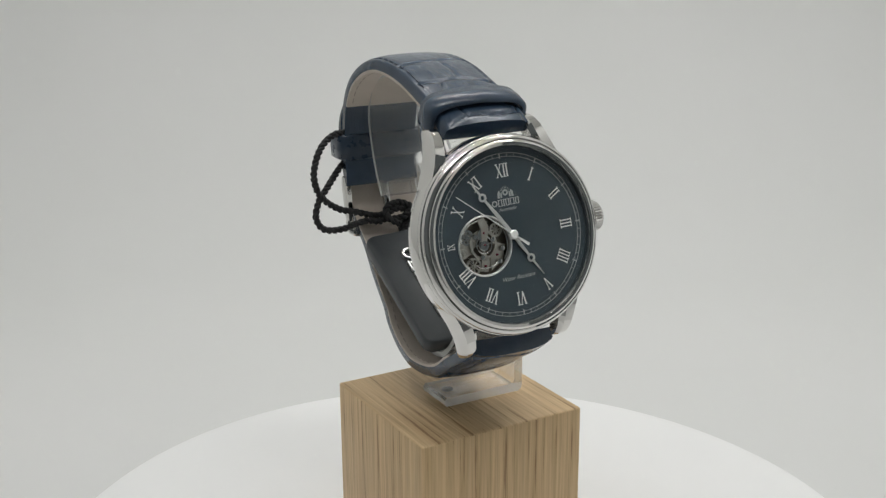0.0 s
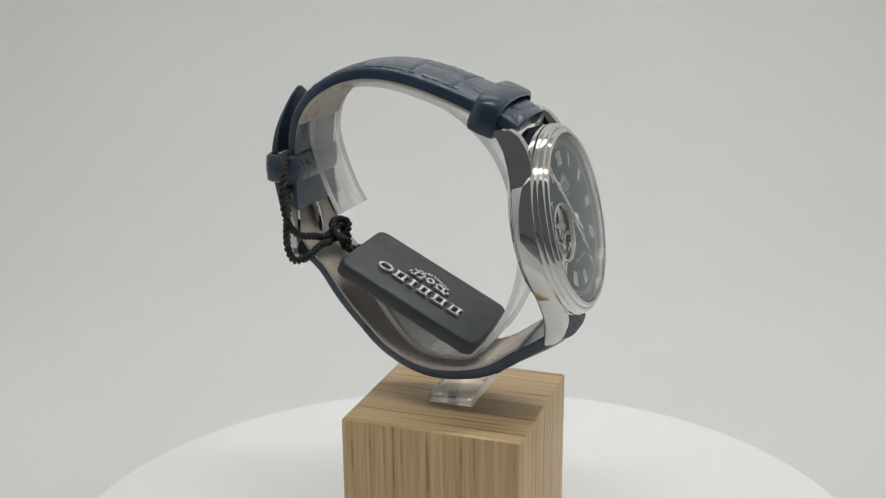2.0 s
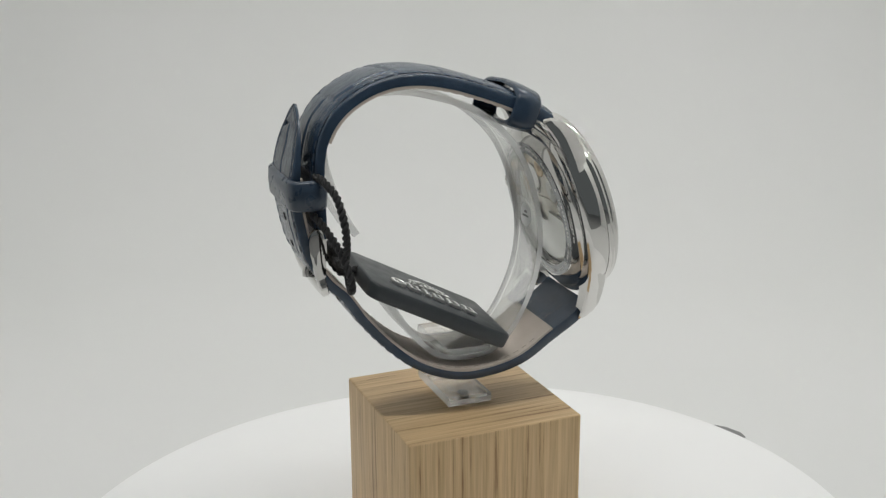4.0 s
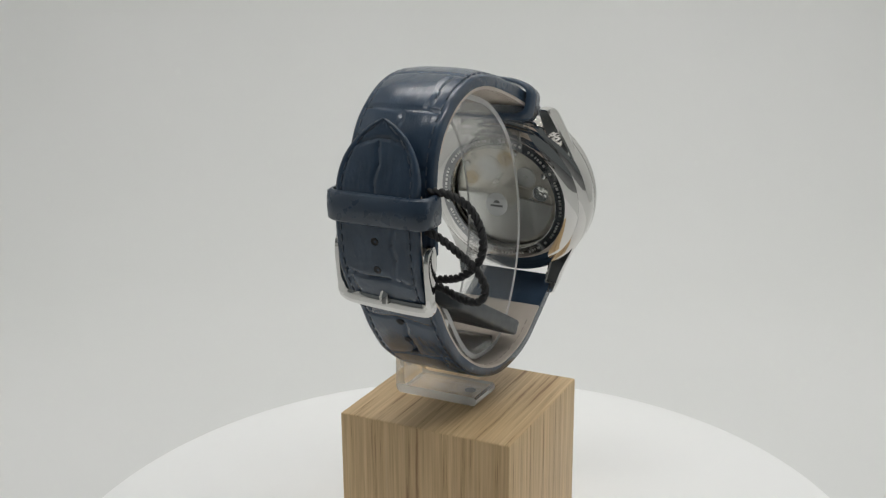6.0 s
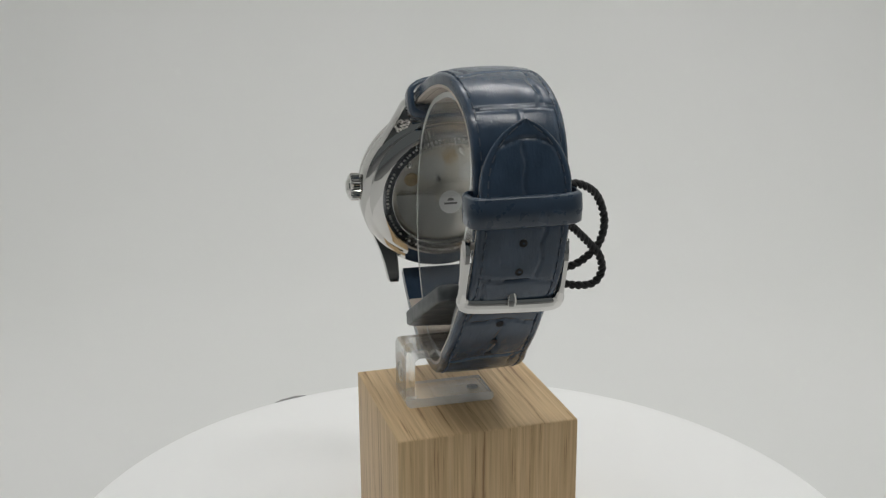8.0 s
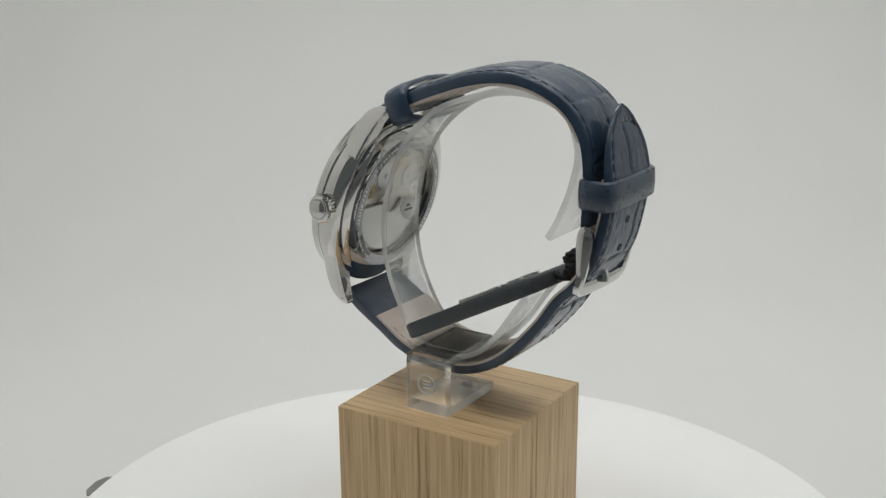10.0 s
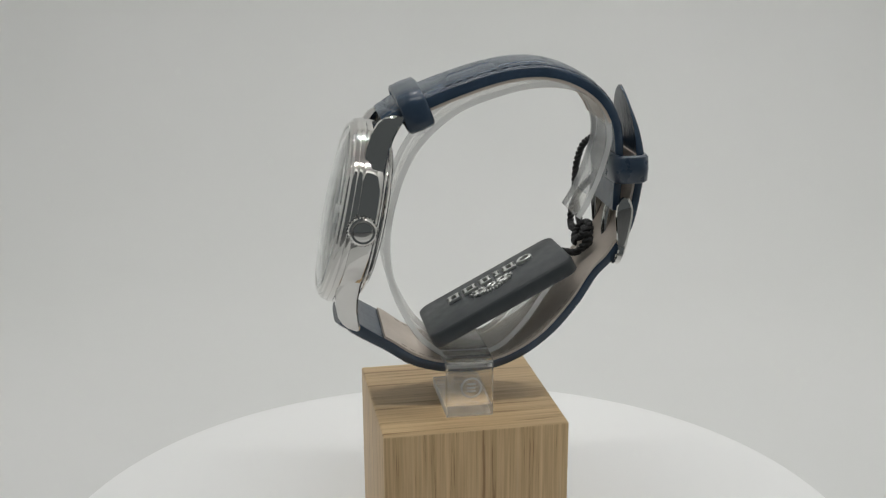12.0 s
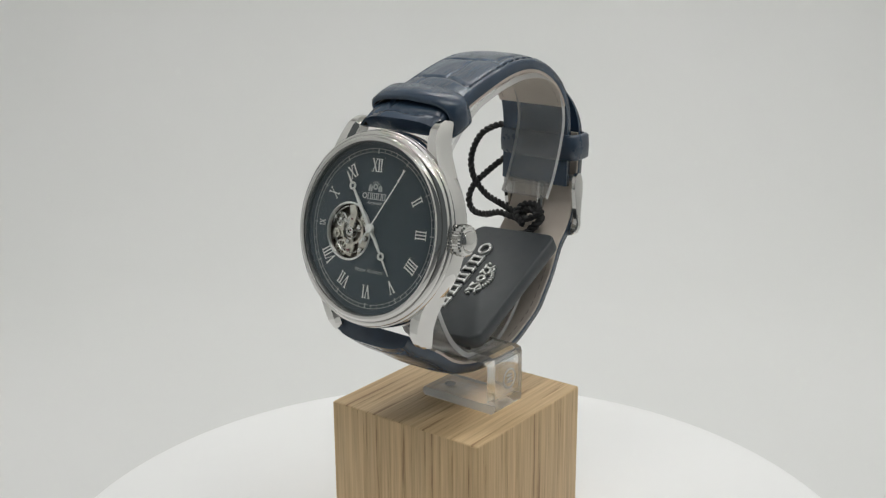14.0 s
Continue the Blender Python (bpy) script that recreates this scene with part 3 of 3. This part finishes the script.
    for x, y in ((1.0, 4.4), (4.0, -1.2), (-4.6, 2.6), (-0.6, -2.2), (2.2, 0.9), (-1.6, 2.0), (3.0, -3.6)):
        part("screw", lathe([(0, -0.8), (0.45, -0.82), (0.55, -1.0), (0.55, -1.9)], 16), M_STEEL, heart, m=pose(x / 1000, y / 1000, -0.0002))
    bm = lathe([(2.5, -1.75), (3.0, -1.75), (3.0, -1.4), (2.5, -1.4)], 48, True)
    for k in range(2):
        b2 = box(bmesh.new(), -2.6, 2.6, -0.16, 0.16, -1.65, -1.48)
        b2.transform(Matrix.Rotation(radians(90 * k), 4, "Z"))
        me = bpy.data.meshes.new("spoke")
        b2.to_mesh(me)
        b2.free()
        bm.from_mesh(me)
        bpy.data.meshes.remove(me)
    wheel = part("balance_wheel", bm, M_PLATE, watch, "steel balance wheel")
    return wheel


BALANCE = HEAD @ pose((WINDOW[0] + 0.1) / 1000, (WINDOW[1] + 0.2) / 1000, 0.0006)


def lug(sx, sy):
    bm = bmesh.new()
    rings = []
    #        y, z mid, x mid, half width, half height
    for y, z, x, hw, hh in ((8.0, -3.4, 15.2, 2.6, 2.2), (12.5, -3.3, 13.5, 2.4, 2.25), (15.6, -3.45, 12.35, 2.1, 2.3), (18.4, -4.0, 11.55, 1.8, 2.3),
                            (20.7, -4.9, 11.1, 1.6, 2.2), (22.1, -5.9, 10.9, 1.4, 1.85), (22.8, -6.6, 10.8, 1.2, 1.25), (23.0, -7.0, 10.8, 0.9, 0.65)):
        b = 0.35
        rings.append([Vector((sx * (x + px), sy * y, z + pz)) for px, pz in (
            (-hw + b, -hh), (hw - b, -hh), (hw, -hh + b), (hw * 0.98, hh * 0.2), (hw * 0.62, hh), (-hw * 0.5, hh), (-hw, hh * 0.5), (-hw, -hh + b))])
    return loft(bm, rings)


def wristwatch():
    watch = tagged(new("wristwatch"), "steel automatic wristwatch with a navy reptile-grain leather strap", "wristwatch")
    case = part("case", lathe([(17.6, 0.2), (18.2, 0.2), (19.4, -0.9), (19.8, -1.3), (20.0, -1.8), (20.0, -5.0), (19.7, -5.5), (18.6, -6.1), (17.9, -6.3), (17.9, -5.4), (17.6, -5.0)], 128, True), M_STEEL, watch,
                "polished round steel case", m=HEAD)
    for sx in (-1, 1):
        for sy in (-1, 1):
            part("lug", lug(sx, sy), M_STEEL, case, "curved polished lug", smooth=25)
    part("bezel", lathe([(17.3, 0.0), (17.3, 1.3), (17.6, 1.8), (18.1, 1.9), (18.55, 1.6), (18.7, 1.15), (19.0, 1.25), (19.45, 0.95), (19.7, 0.45), (19.65, 0.0), (19.85, -0.15), (20.0, -0.6), (19.85, -1.25), (17.6, -1.3)], 128, True),
         M_STEEL, case, "stepped polished bezel")
    dome = lambda r, top, edge, rad: edge + (top - edge) * (1 - (r / rad) ** 2) ** 0.8
    rr = [17.5 * i / 18 for i in range(19)]
    prof = [(r, dome(r, 3.2, 1.75, 17.5)) for r in rr] + [(17.5, 1.0)] + [(min(r, 17.2), dome(r, 2.4, 1.0, 17.5)) for r in rr[::-1]]
    crystal = part("crystal", lathe(prof, 96), M_GLASS, watch, "domed clear crystal", m=HEAD, smooth=50)
    crystal.visible_shadow = False
    # case back with its window
    part("case_back", lathe([(18.0, -5.2), (18.0, -6.4), (17.4, -7.0), (15.6, -7.7), (13.6, -7.9), (13.0, -7.7), (13.0, -6.0), (16.0, -5.4)], 96, True), M_STEEL, watch, "polished steel case back", m=HEAD)
    pane = part("back_pane", lathe([(0, -7.6), (13.0, -7.6), (13.0, -7.0), (0, -7.0)], 64), M_GLASS, watch, "clear case back window", m=HEAD)
    pane.visible_shadow = False
    move = part("movement_back", lathe([(0, -4.6), (13.2, -4.6), (13.2, -5.2), (11.5, -5.4), (0, -5.4)], 64), M_PLATE, watch, "steel movement behind the case back window", m=HEAD)
    rot = bmesh.new()
    arc = [(11.8 * math.cos(a), 11.8 * math.sin(a)) for a in [math.pi * (1.02 + 0.96 * i / 24) for i in range(25)]]
    arc2 = [(3.0 * math.cos(a), 3.0 * math.sin(a)) for a in [math.pi * (1.98 - 0.96 * i / 12) for i in range(13)]]
    prism(rot, arc + arc2, -6.4, -5.9)
    part("rotor", rot, M_BRUSHED, move, "half-round steel rotor")
    for x, y, r, mt in ((4, 6, 3.0, M_BRUSHED), (-5, 5, 2.4, M_BRUSHED), (0, 9, 1.8, M_GOLD), (8.5, 3, 1.6, M_GOLD), (-8.6, 1.5, 1.9, M_STEEL)):
        bm = bmesh.new()
        teeth = 36
        outline = [((r + (0.12 if k % 2 else -0.06)) * math.cos(2 * math.pi * k / teeth), (r + (0.12 if k % 2 else -0.06)) * math.sin(2 * math.pi * k / teeth)) for k in range(teeth)]
        prism(bm, outline, -5.75, -5.4)
        lathe([(0, -6.0), (0.5, -5.98), (0.6, -5.85), (0.6, -5.4)], 14, False, bm)
        part("gear", bm, mt, move, m=pose(x / 1000, y / 1000, 0))
    bm = bmesh.new()
    prism(bm, [(-11, 1.2), (-3, 2.6), (2.5, 1.8), (6, -0.5), (10.8, 0.2), (11.4, -3), (-11.4, -3)], -5.7, -5.45)
    part("train_bridge", bm, M_PLATE, move, "ribbed steel bridge")
    for x, y in ((-9.5, 6), (9.3, 6.6), (-2.4, 10.6), (2.2, 3.2), (-6.5, -0.6)):
        part("screw", lathe([(0, -6.0), (0.55, -6.0), (0.7, -5.85), (0.7, -5.4)], 16), M_STEEL, move, m=pose(x / 1000, y / 1000, 0))
    # an engraved band round the case back window, a dark reflection put into its colour, its lettering as plain bars
    band = part("engraved_band", lathe([(13.15, -8.0), (15.3, -7.86), (15.3, -7.5), (13.15, -7.5)], 96, True), M_BAND, watch, "polished band with engraved marks, dark reflection in its colour", m=HEAD, smooth=30)
    bm = bmesh.new()
    rnd = random.Random(5)
    a = 0.0
    while a < 350:
        w = rnd.uniform(0.25, 0.7)
        b2 = box(bmesh.new(), -w / 2, w / 2, 14.0, 14.5, -8.0, -7.9)
        b2.transform(Matrix.Rotation(radians(a), 4, "Z"))
        me = bpy.data.meshes.new("mark")
        b2.to_mesh(me)
        b2.free()
        bm.from_mesh(me)
        bpy.data.meshes.remove(me)
        a += math.degrees((w + 0.45) / 14.2) + (5 if rnd.random() < 0.15 else 0)
    part("engraved_marks", bm, M_BRUSHED, band, smooth=0, kind="stuff")
    # crown
    bm = bmesh.new()
    rings = []
    for x, r, k in ((19.6, 1.6, 0), (20.8, 1.6, 0), (20.9, 2.7, 0.0), (21.2, 3.0, 0.16), (22.8, 3.0, 0.16), (23.2, 2.75, 0.05), (23.45, 2.4, 0), (23.4, 2.0, 0), (23.65, 1.9, 0), (23.95, 1.3, 0), (24.05, 0.5, 0)):
        rings.append([Vector((x, (r + k * (1 if i % 2 else -1)) * math.cos(2 * math.pi * i / 56), (r + k * (1 if i % 2 else -1)) * math.sin(2 * math.pi * i / 56))) for i in range(56)])
    part("crown", loft(bm, rings), M_STEEL, case, "fluted steel crown", m=pose(-0.0010, 0, -0.0028), smooth=25)
    dial_group(watch)
    wheel = open_heart(watch)
    hour = hand(watch, "hour_hand", 10.6, 6.2, 0.75, 0.5, 0.35, "slim silver hour hand with a ring")
    hour.matrix_basis = HEAD @ pose(0, 0, 0, 0, 0, -147.6)
    minute = hand(watch, "minute_hand", 13.2, 9.9, 0.75, 0.55, 0.65, "slim silver minute hand with a ring")
    minute.matrix_basis = HEAD @ pose(0, 0, 0, 0, 0, -326.0)
    second = hand(watch, "second_hand", 14.6, 0, 0, 0, 0.95, "thin silver second hand", tail=3.9)
    # straps
    w_up = lambda s: 19.1 - 0.4 * min(1, s / 15) - 0.4 * min(1, s / 62)
    t_up = lambda s: 2.4 - 0.7 * min(1, s / 60)
    d_up = lambda s: 0.8 * max(0, 1 - s / 70) + 0.65
    bm, line, lens = leather_band(UPPER, w_up, t_up, d_up, lambda s: s < 60, seed=1)
    upper = part("upper_strap", drifted(bm, True), M_LEATHER, watch, "padded navy leather strap with pressed scales", m=W, smooth=60)
    part("stitching", drifted(stitches(line, lens, w_up, lambda s: t_up(s) + 0.38 * d_up(s) - 0.12, 14, 66, 1), True), M_THREAD, upper, kind="stuff")
    part("lining", drifted(band_section(UPPER, 7, 53, w_up, 0.6, 1, 0.05), True), M_LINING, upper, "beige leather lining")
    part("stitch_marks", drifted(stitches(line, lens, w_up, lambda s: -0.72, 9, 51, 1), True), M_MARKS, upper, kind="stuff")
    w_lo = lambda s: 19.0 + 0.7 * min(1, s / 10) - 2.2 * min(1, s / 66)
    long = spline(LOWER, 0.45)
    reach = sum((q - p).length for p, q in zip(long, long[1:]))
    thin = lambda s: min(1.0, max(0.3, (reach - s) / 14))
    t_lo = lambda s: (2.4 - 0.6 * min(1, s / 40)) * thin(s)
    d_lo = lambda s: (1.3 * max(0, 1 - s / 40) + 0.25) * thin(s)
    bm, line, lens = leather_band(LOWER, w_lo, t_lo, d_lo, lambda s: True, tip=True, seed=2)
    lower = part("lower_strap", drifted(bm), M_LEATHER, watch, "long navy leather strap with punched holes and a pointed tip", m=W, smooth=60)
    part("stitching", drifted(stitches(line, lens, w_lo, lambda s: t_lo(s) + 0.38 * d_lo(s) - 0.12, 16, lens[-1] - 1.5, -1, 1)), M_THREAD, lower, kind="stuff")
    part("lining", drifted(band_section(LOWER, 9.3, lens[-1] - 13, w_lo, 0.5, -1, 0.05)), M_LINING, lower, "beige leather lining with stitch marks")
    part("stitch_marks", drifted(stitches(line, lens, w_lo, lambda s: -0.62, 14, 58, -1)), M_MARKS, lower, kind="stuff")
    # punched holes in the long strap, as near-black caps coloured like the shade inside
    for hy, hz in HOLES:
        i = min(range(len(lens)), key=lambda k: (line[k] - Vector((hy, hz))).length)
        s = lens[i]
        d = (line[i + 1] - line[i - 1]).normalized()
        out = Vector((d.y, -d.x))
        q = line[i] + out * (t_lo(s) + d_lo(s) + 0.08)
        bm = lathe([(0, -0.1), (0.6, -0.06), (0.8, 0.0), (0.82, -0.3)], 16)
        part("hole", bm, M_HOLE, lower, m=pose(drift(q.x, q.y) / 1000, q.x / 1000, q.y / 1000, math.degrees(math.atan2(out.y, out.x)) - 90, 0, 0))
    keeper((-9.9, 65.6), 21, 20.3, 6.6, 5.8, watch, "keeper_loop", "loose navy leather keeper pushed up to the case", arch=0.8, leather=M_LEATHER)
    keeper((36.0, 52.1), 90, 20.3, 6.4, 6.0, watch, "keeper_loop", "navy leather keeper round both strap ends", -0.75)
    buckle(watch)
    return watch, second, wheel


HOLES = ((19.4, 19.2), (22.6, 22.8), (26.0, 27.4), (35.2, 40.6), (36.6, 46.2))


def buckle(watch):
    """A polished frame buckle with its tongue, leaning with the strap."""
    bm = bmesh.new()
    w = 9.75
    pts = [Vector((-w, -9.4, 0.4)), Vector((-w, -4, 1.0)), Vector((-w, 1, 1.5)), Vector((-w + 0.15, 3.0, 1.3)), Vector((-w + 1.2, 4.0, 1.1)), Vector((-4, 4.2, 1.2)), Vector((4, 4.2, 1.2)),
           Vector((w - 1.2, 4.0, 1.1)), Vector((w - 0.15, 3.0, 1.3)), Vector((w, 1, 1.5)), Vector((w, -4, 1.0)), Vector((w, -9.4, 0.4))]
    path = spline(pts, 0.6)
    rings = []
    for i, q in enumerate(path):
        d = (path[min(i + 1, len(path) - 1)] - path[max(i - 1, 0)]).normalized()
        up = Vector((0, 0, 1))
        side = d.cross(up).normalized()
        bottom = max(0.0, min(1.0, (q.y - 1.5) / 2.5))
        hw, hh = 0.7 + 0.7 * bottom, 1.75 - 0.95 * max(0.0, min(1.0, (q.y + 5) / 7))
        hh *= min(1.0, 0.25 + 0.75 * math.sqrt(max(0.0, (q.y + 9.4) / 2.2)))
        rings.append([q + side * hw * a + up * hh * b for a, b in ((-0.7, -1), (0.7, -1), (1, -0.7), (1, 0.6), (0.6, 1), (-0.6, 1), (-1, 0.6), (-1, -0.7))])
    b = part("buckle", loft(bm, rings), M_STEEL, watch, "polished steel frame buckle", m=W @ pose(0.0004, 0.0327, 0.0364, -100, 0, 0) @ pose(0, 0, 0, 0, 0, -3), smooth=35)
    bm = bmesh.new()
    tube(bm, [Vector((-w, -8.2, 0.5)), Vector((0, -8.2, 0.4)), Vector((w, -8.2, 0.5))], 0.75, 10)
    part("bar", bm, M_BRUSHED, b)
    bm = bmesh.new()
    tube(bm, spline([Vector((0, -8.2, 0.6)), Vector((0, -4, 0.2)), Vector((0, 0.5, 0.6)), Vector((0, 2.0, 1.9)), Vector((0, 3.6, 2.3))], 0.6), 1.0, 12)
    part("tongue", bm, M_STEEL, b, "rounded steel tongue")
    bm = bmesh.new()
    box(bm, -3.6, 3.6, 4.2, 5.0, 1.92, 2.0)
    part("engraved_bar", bm, M_BRUSHED, b, smooth=0)
    return b


# ---- the hang tag ----
def hang_tag():
    tag = tagged(new("hang_tag"), "black plastic hang tag with raised silver mark on a braided cord", "hang tag")
    place = W @ pose(0.0012, 0.0075, 0.0254, 27.6, -3.1, -0.3)
    bm = bmesh.new()
    L, wd, r, th = 17.5, 11.3, 2.4, 3.4
    outline = []
    for cx, cy, a0 in ((wd - r, L - r, 0), (-wd + r, L - r, 90), (-wd + r, -L + r, 180), (wd - r, -L + r, 270)):
        outline += [(cx + r * math.cos(radians(a0 + 15 * k)), cy + r * math.sin(radians(a0 + 15 * k))) for k in range(7)]
    rings = []
    for z, e in ((-th, 0.5), (-th + 0.15, 0.2), (-th + 0.5, 0), (-0.5, 0), (-0.15, 0.2), (0, 0.5)):
        rings.append([Vector((x * (1 - e / wd), y * (1 - e / L), z)) for x, y in outline])
    body = part("plate", loft(bm, rings), M_TAG, tag, "thick black plastic plate with rounded corners", m=place, smooth=40)
    # raised word as a plain ring and plain footed bars, lengthwise on the plate
    bm = lathe([(1.15, 0), (1.85, 0), (1.85, 0.6), (1.7, 0.75), (1.3, 0.75), (1.15, 0.6)], 28, True)
    bm.transform(Matrix.Diagonal((0.9, 1.0, 1, 1)))
    part("raised_ring", bm, M_STEEL_SATIN, body, m=pose(-0.0036, 0.0092, 0))
    y = 6.9
    for w in (3.2, 1.6, 3.0, 3.5, 3.2):
        bm = bmesh.new()
        for q in ((y - 0.7, y - w + 0.7) if w > 2 else (y - w / 2,)):
            box(bm, -5.2, -2.0, q - 0.33, q + 0.33, 0, 0.75, 0.1, 1)
        for x in (-5.2, -2.4):
            box(bm, x, x + 0.42, y - w, y, 0, 0.7, 0.08, 1)
        part("raised_bar", bm, M_STEEL_SATIN, body, smooth=30)
        y -= w + 0.7
    # raised crest: a round shield between two side figures under a row of points
    cx = 1.5
    bm = lathe([(0.55, 0), (1.15, 0), (1.15, 0.6), (1.0, 0.75), (0.7, 0.75), (0.55, 0.6)], 24, True)
    part("raised_crest", bm, M_STEEL_SATIN, body, "raised silver crest", m=pose(cx / 1000, -0.0002, 0))
    for s in (-1, 1):
        for dx, dy, l, a in ((-1.3, 2.2, 1.5, 0), (-0.3, 1.9, 1.9, 60), (0.7, 2.5, 1.7, 10), (-1.2, 3.9, 1.5, 15), (-0.2, 3.6, 1.6, 75), (0.8, 4.0, 1.4, -30), (1.5, 3.3, 1.2, 40), (-0.6, 4.9, 1.0, 60)):
            bm = box(bmesh.new(), -0.26, 0.26, -l / 2, l / 2, 0, 0.65, 0.1, 1)
            part("raised_crest_limb", bm, M_STEEL_SATIN, body, m=pose((cx + dx) / 1000, (-0.2 + s * dy) / 1000, 0, 0, 0, s * a), smooth=30)
    for k in range(9):
        a = radians(-56 + 14 * k)
        bm = box(bmesh.new(), 0, 0.95, -0.2, 0.2, 0, 0.65, 0.08, 1)
        part("raised_crest_point", bm, M_STEEL_SATIN, body, m=pose((cx + 2.1 * math.cos(a)) / 1000, (-0.2 + 2.5 * math.sin(a)) / 1000, 0, 0, 0, math.degrees(a)), smooth=30)
    # braided cord: two strands wound round each other
    def cord(points, name):
        path = spline([Vector(p) for p in points], 0.28)
        bm = bmesh.new()
        for k in range(2):
            strand, up = [], Vector((0.3, 0.2, 1)).normalized()
            for i, q in enumerate(path):
                d = (path[min(i + 1, len(path) - 1)] - path[max(i - 1, 0)]).normalized()
                a = (up - d * up.dot(d)).normalized()
                up = a
                b = d.cross(a)
                ang = i * 0.28 / 2.6 * 2 * math.pi + math.pi * k
                strand.append(q + (a * math.cos(ang) + b * math.sin(ang)) * 0.42)
            tube(bm, strand, 0.46, 6)
        return part(name, bm, M_CORD, tag, "thin braided black cord", smooth=60)
    cord([(-10.2, 34.8, 55.5), (-13.6, 34.2, 55.2), (-17.6, 32.8, 52.6), (-19.8, 32, 47.2), (-18.8, 31.6, 42.2), (-14.8, 31, 38.6), (-10, 30, 37.2), (-5, 29.4, 35.9), (0, 28.4, 37.2), (3, 28.7, 35.5), (1, 28.1, 33.5), (0, 26.4, 31.9), (0, 23.2, 32.4)], "cord")
    cord([(-10.2, 35.8, 48.2), (-12.6, 34.6, 46.6), (-16, 33, 43.4), (-18.8, 32, 40.4), (-20, 31.2, 36.8), (-18.3, 30.6, 34), (-14, 29.6, 33.8), (-9, 28.6, 35.2), (-4, 28.7, 34.7), (-1, 29.3, 37.1), (2.4, 28.9, 37.5), (2.6, 27.5, 34.5), (0.6, 26.1, 32.1), (0.4, 23.2, 32.4)], "cord")
    cord([(-2.5, 28.4, 34.9), (0.5, 26.9, 35.5), (3, 27.5, 37.3), (0.8, 29.1, 38.5), (-2.6, 28.9, 37.9), (-3.4, 27.3, 35.7), (-0.6, 26.3, 33.9)], "knot")
    return tag


platter = turntable()
block = display_block()
stand = acrylic_stand()
watch, second, wheel = wristwatch()
tag = hang_tag()


def turn(t):
    """Degrees by which the turntable has turned."""
    return 29.72 + 20.579 * t + 0.0248 * t * t


def motions():
    times = [0.5 * i for i in range(29)]
    for thing, z in ((platter, 0), (block, 0), (stand, BLOCK_H), (watch, BLOCK_H), (tag, BLOCK_H)):
        walk(thing, [(t, pose(0, 0, z, 0, 0, turn(t))) for t in times])
    walk(second, [(t, HEAD @ pose(0, 0, 0, 0, 0, -(SECOND_0 + 6 * t))) for t in times])
    beat = [i / 30 for i in range(421)]
    walk(wheel, [(t, BALANCE @ pose(0, 0, 0, 0, 0, 70 * math.sin(2 * math.pi * 3 * t))) for t in beat])


motions()
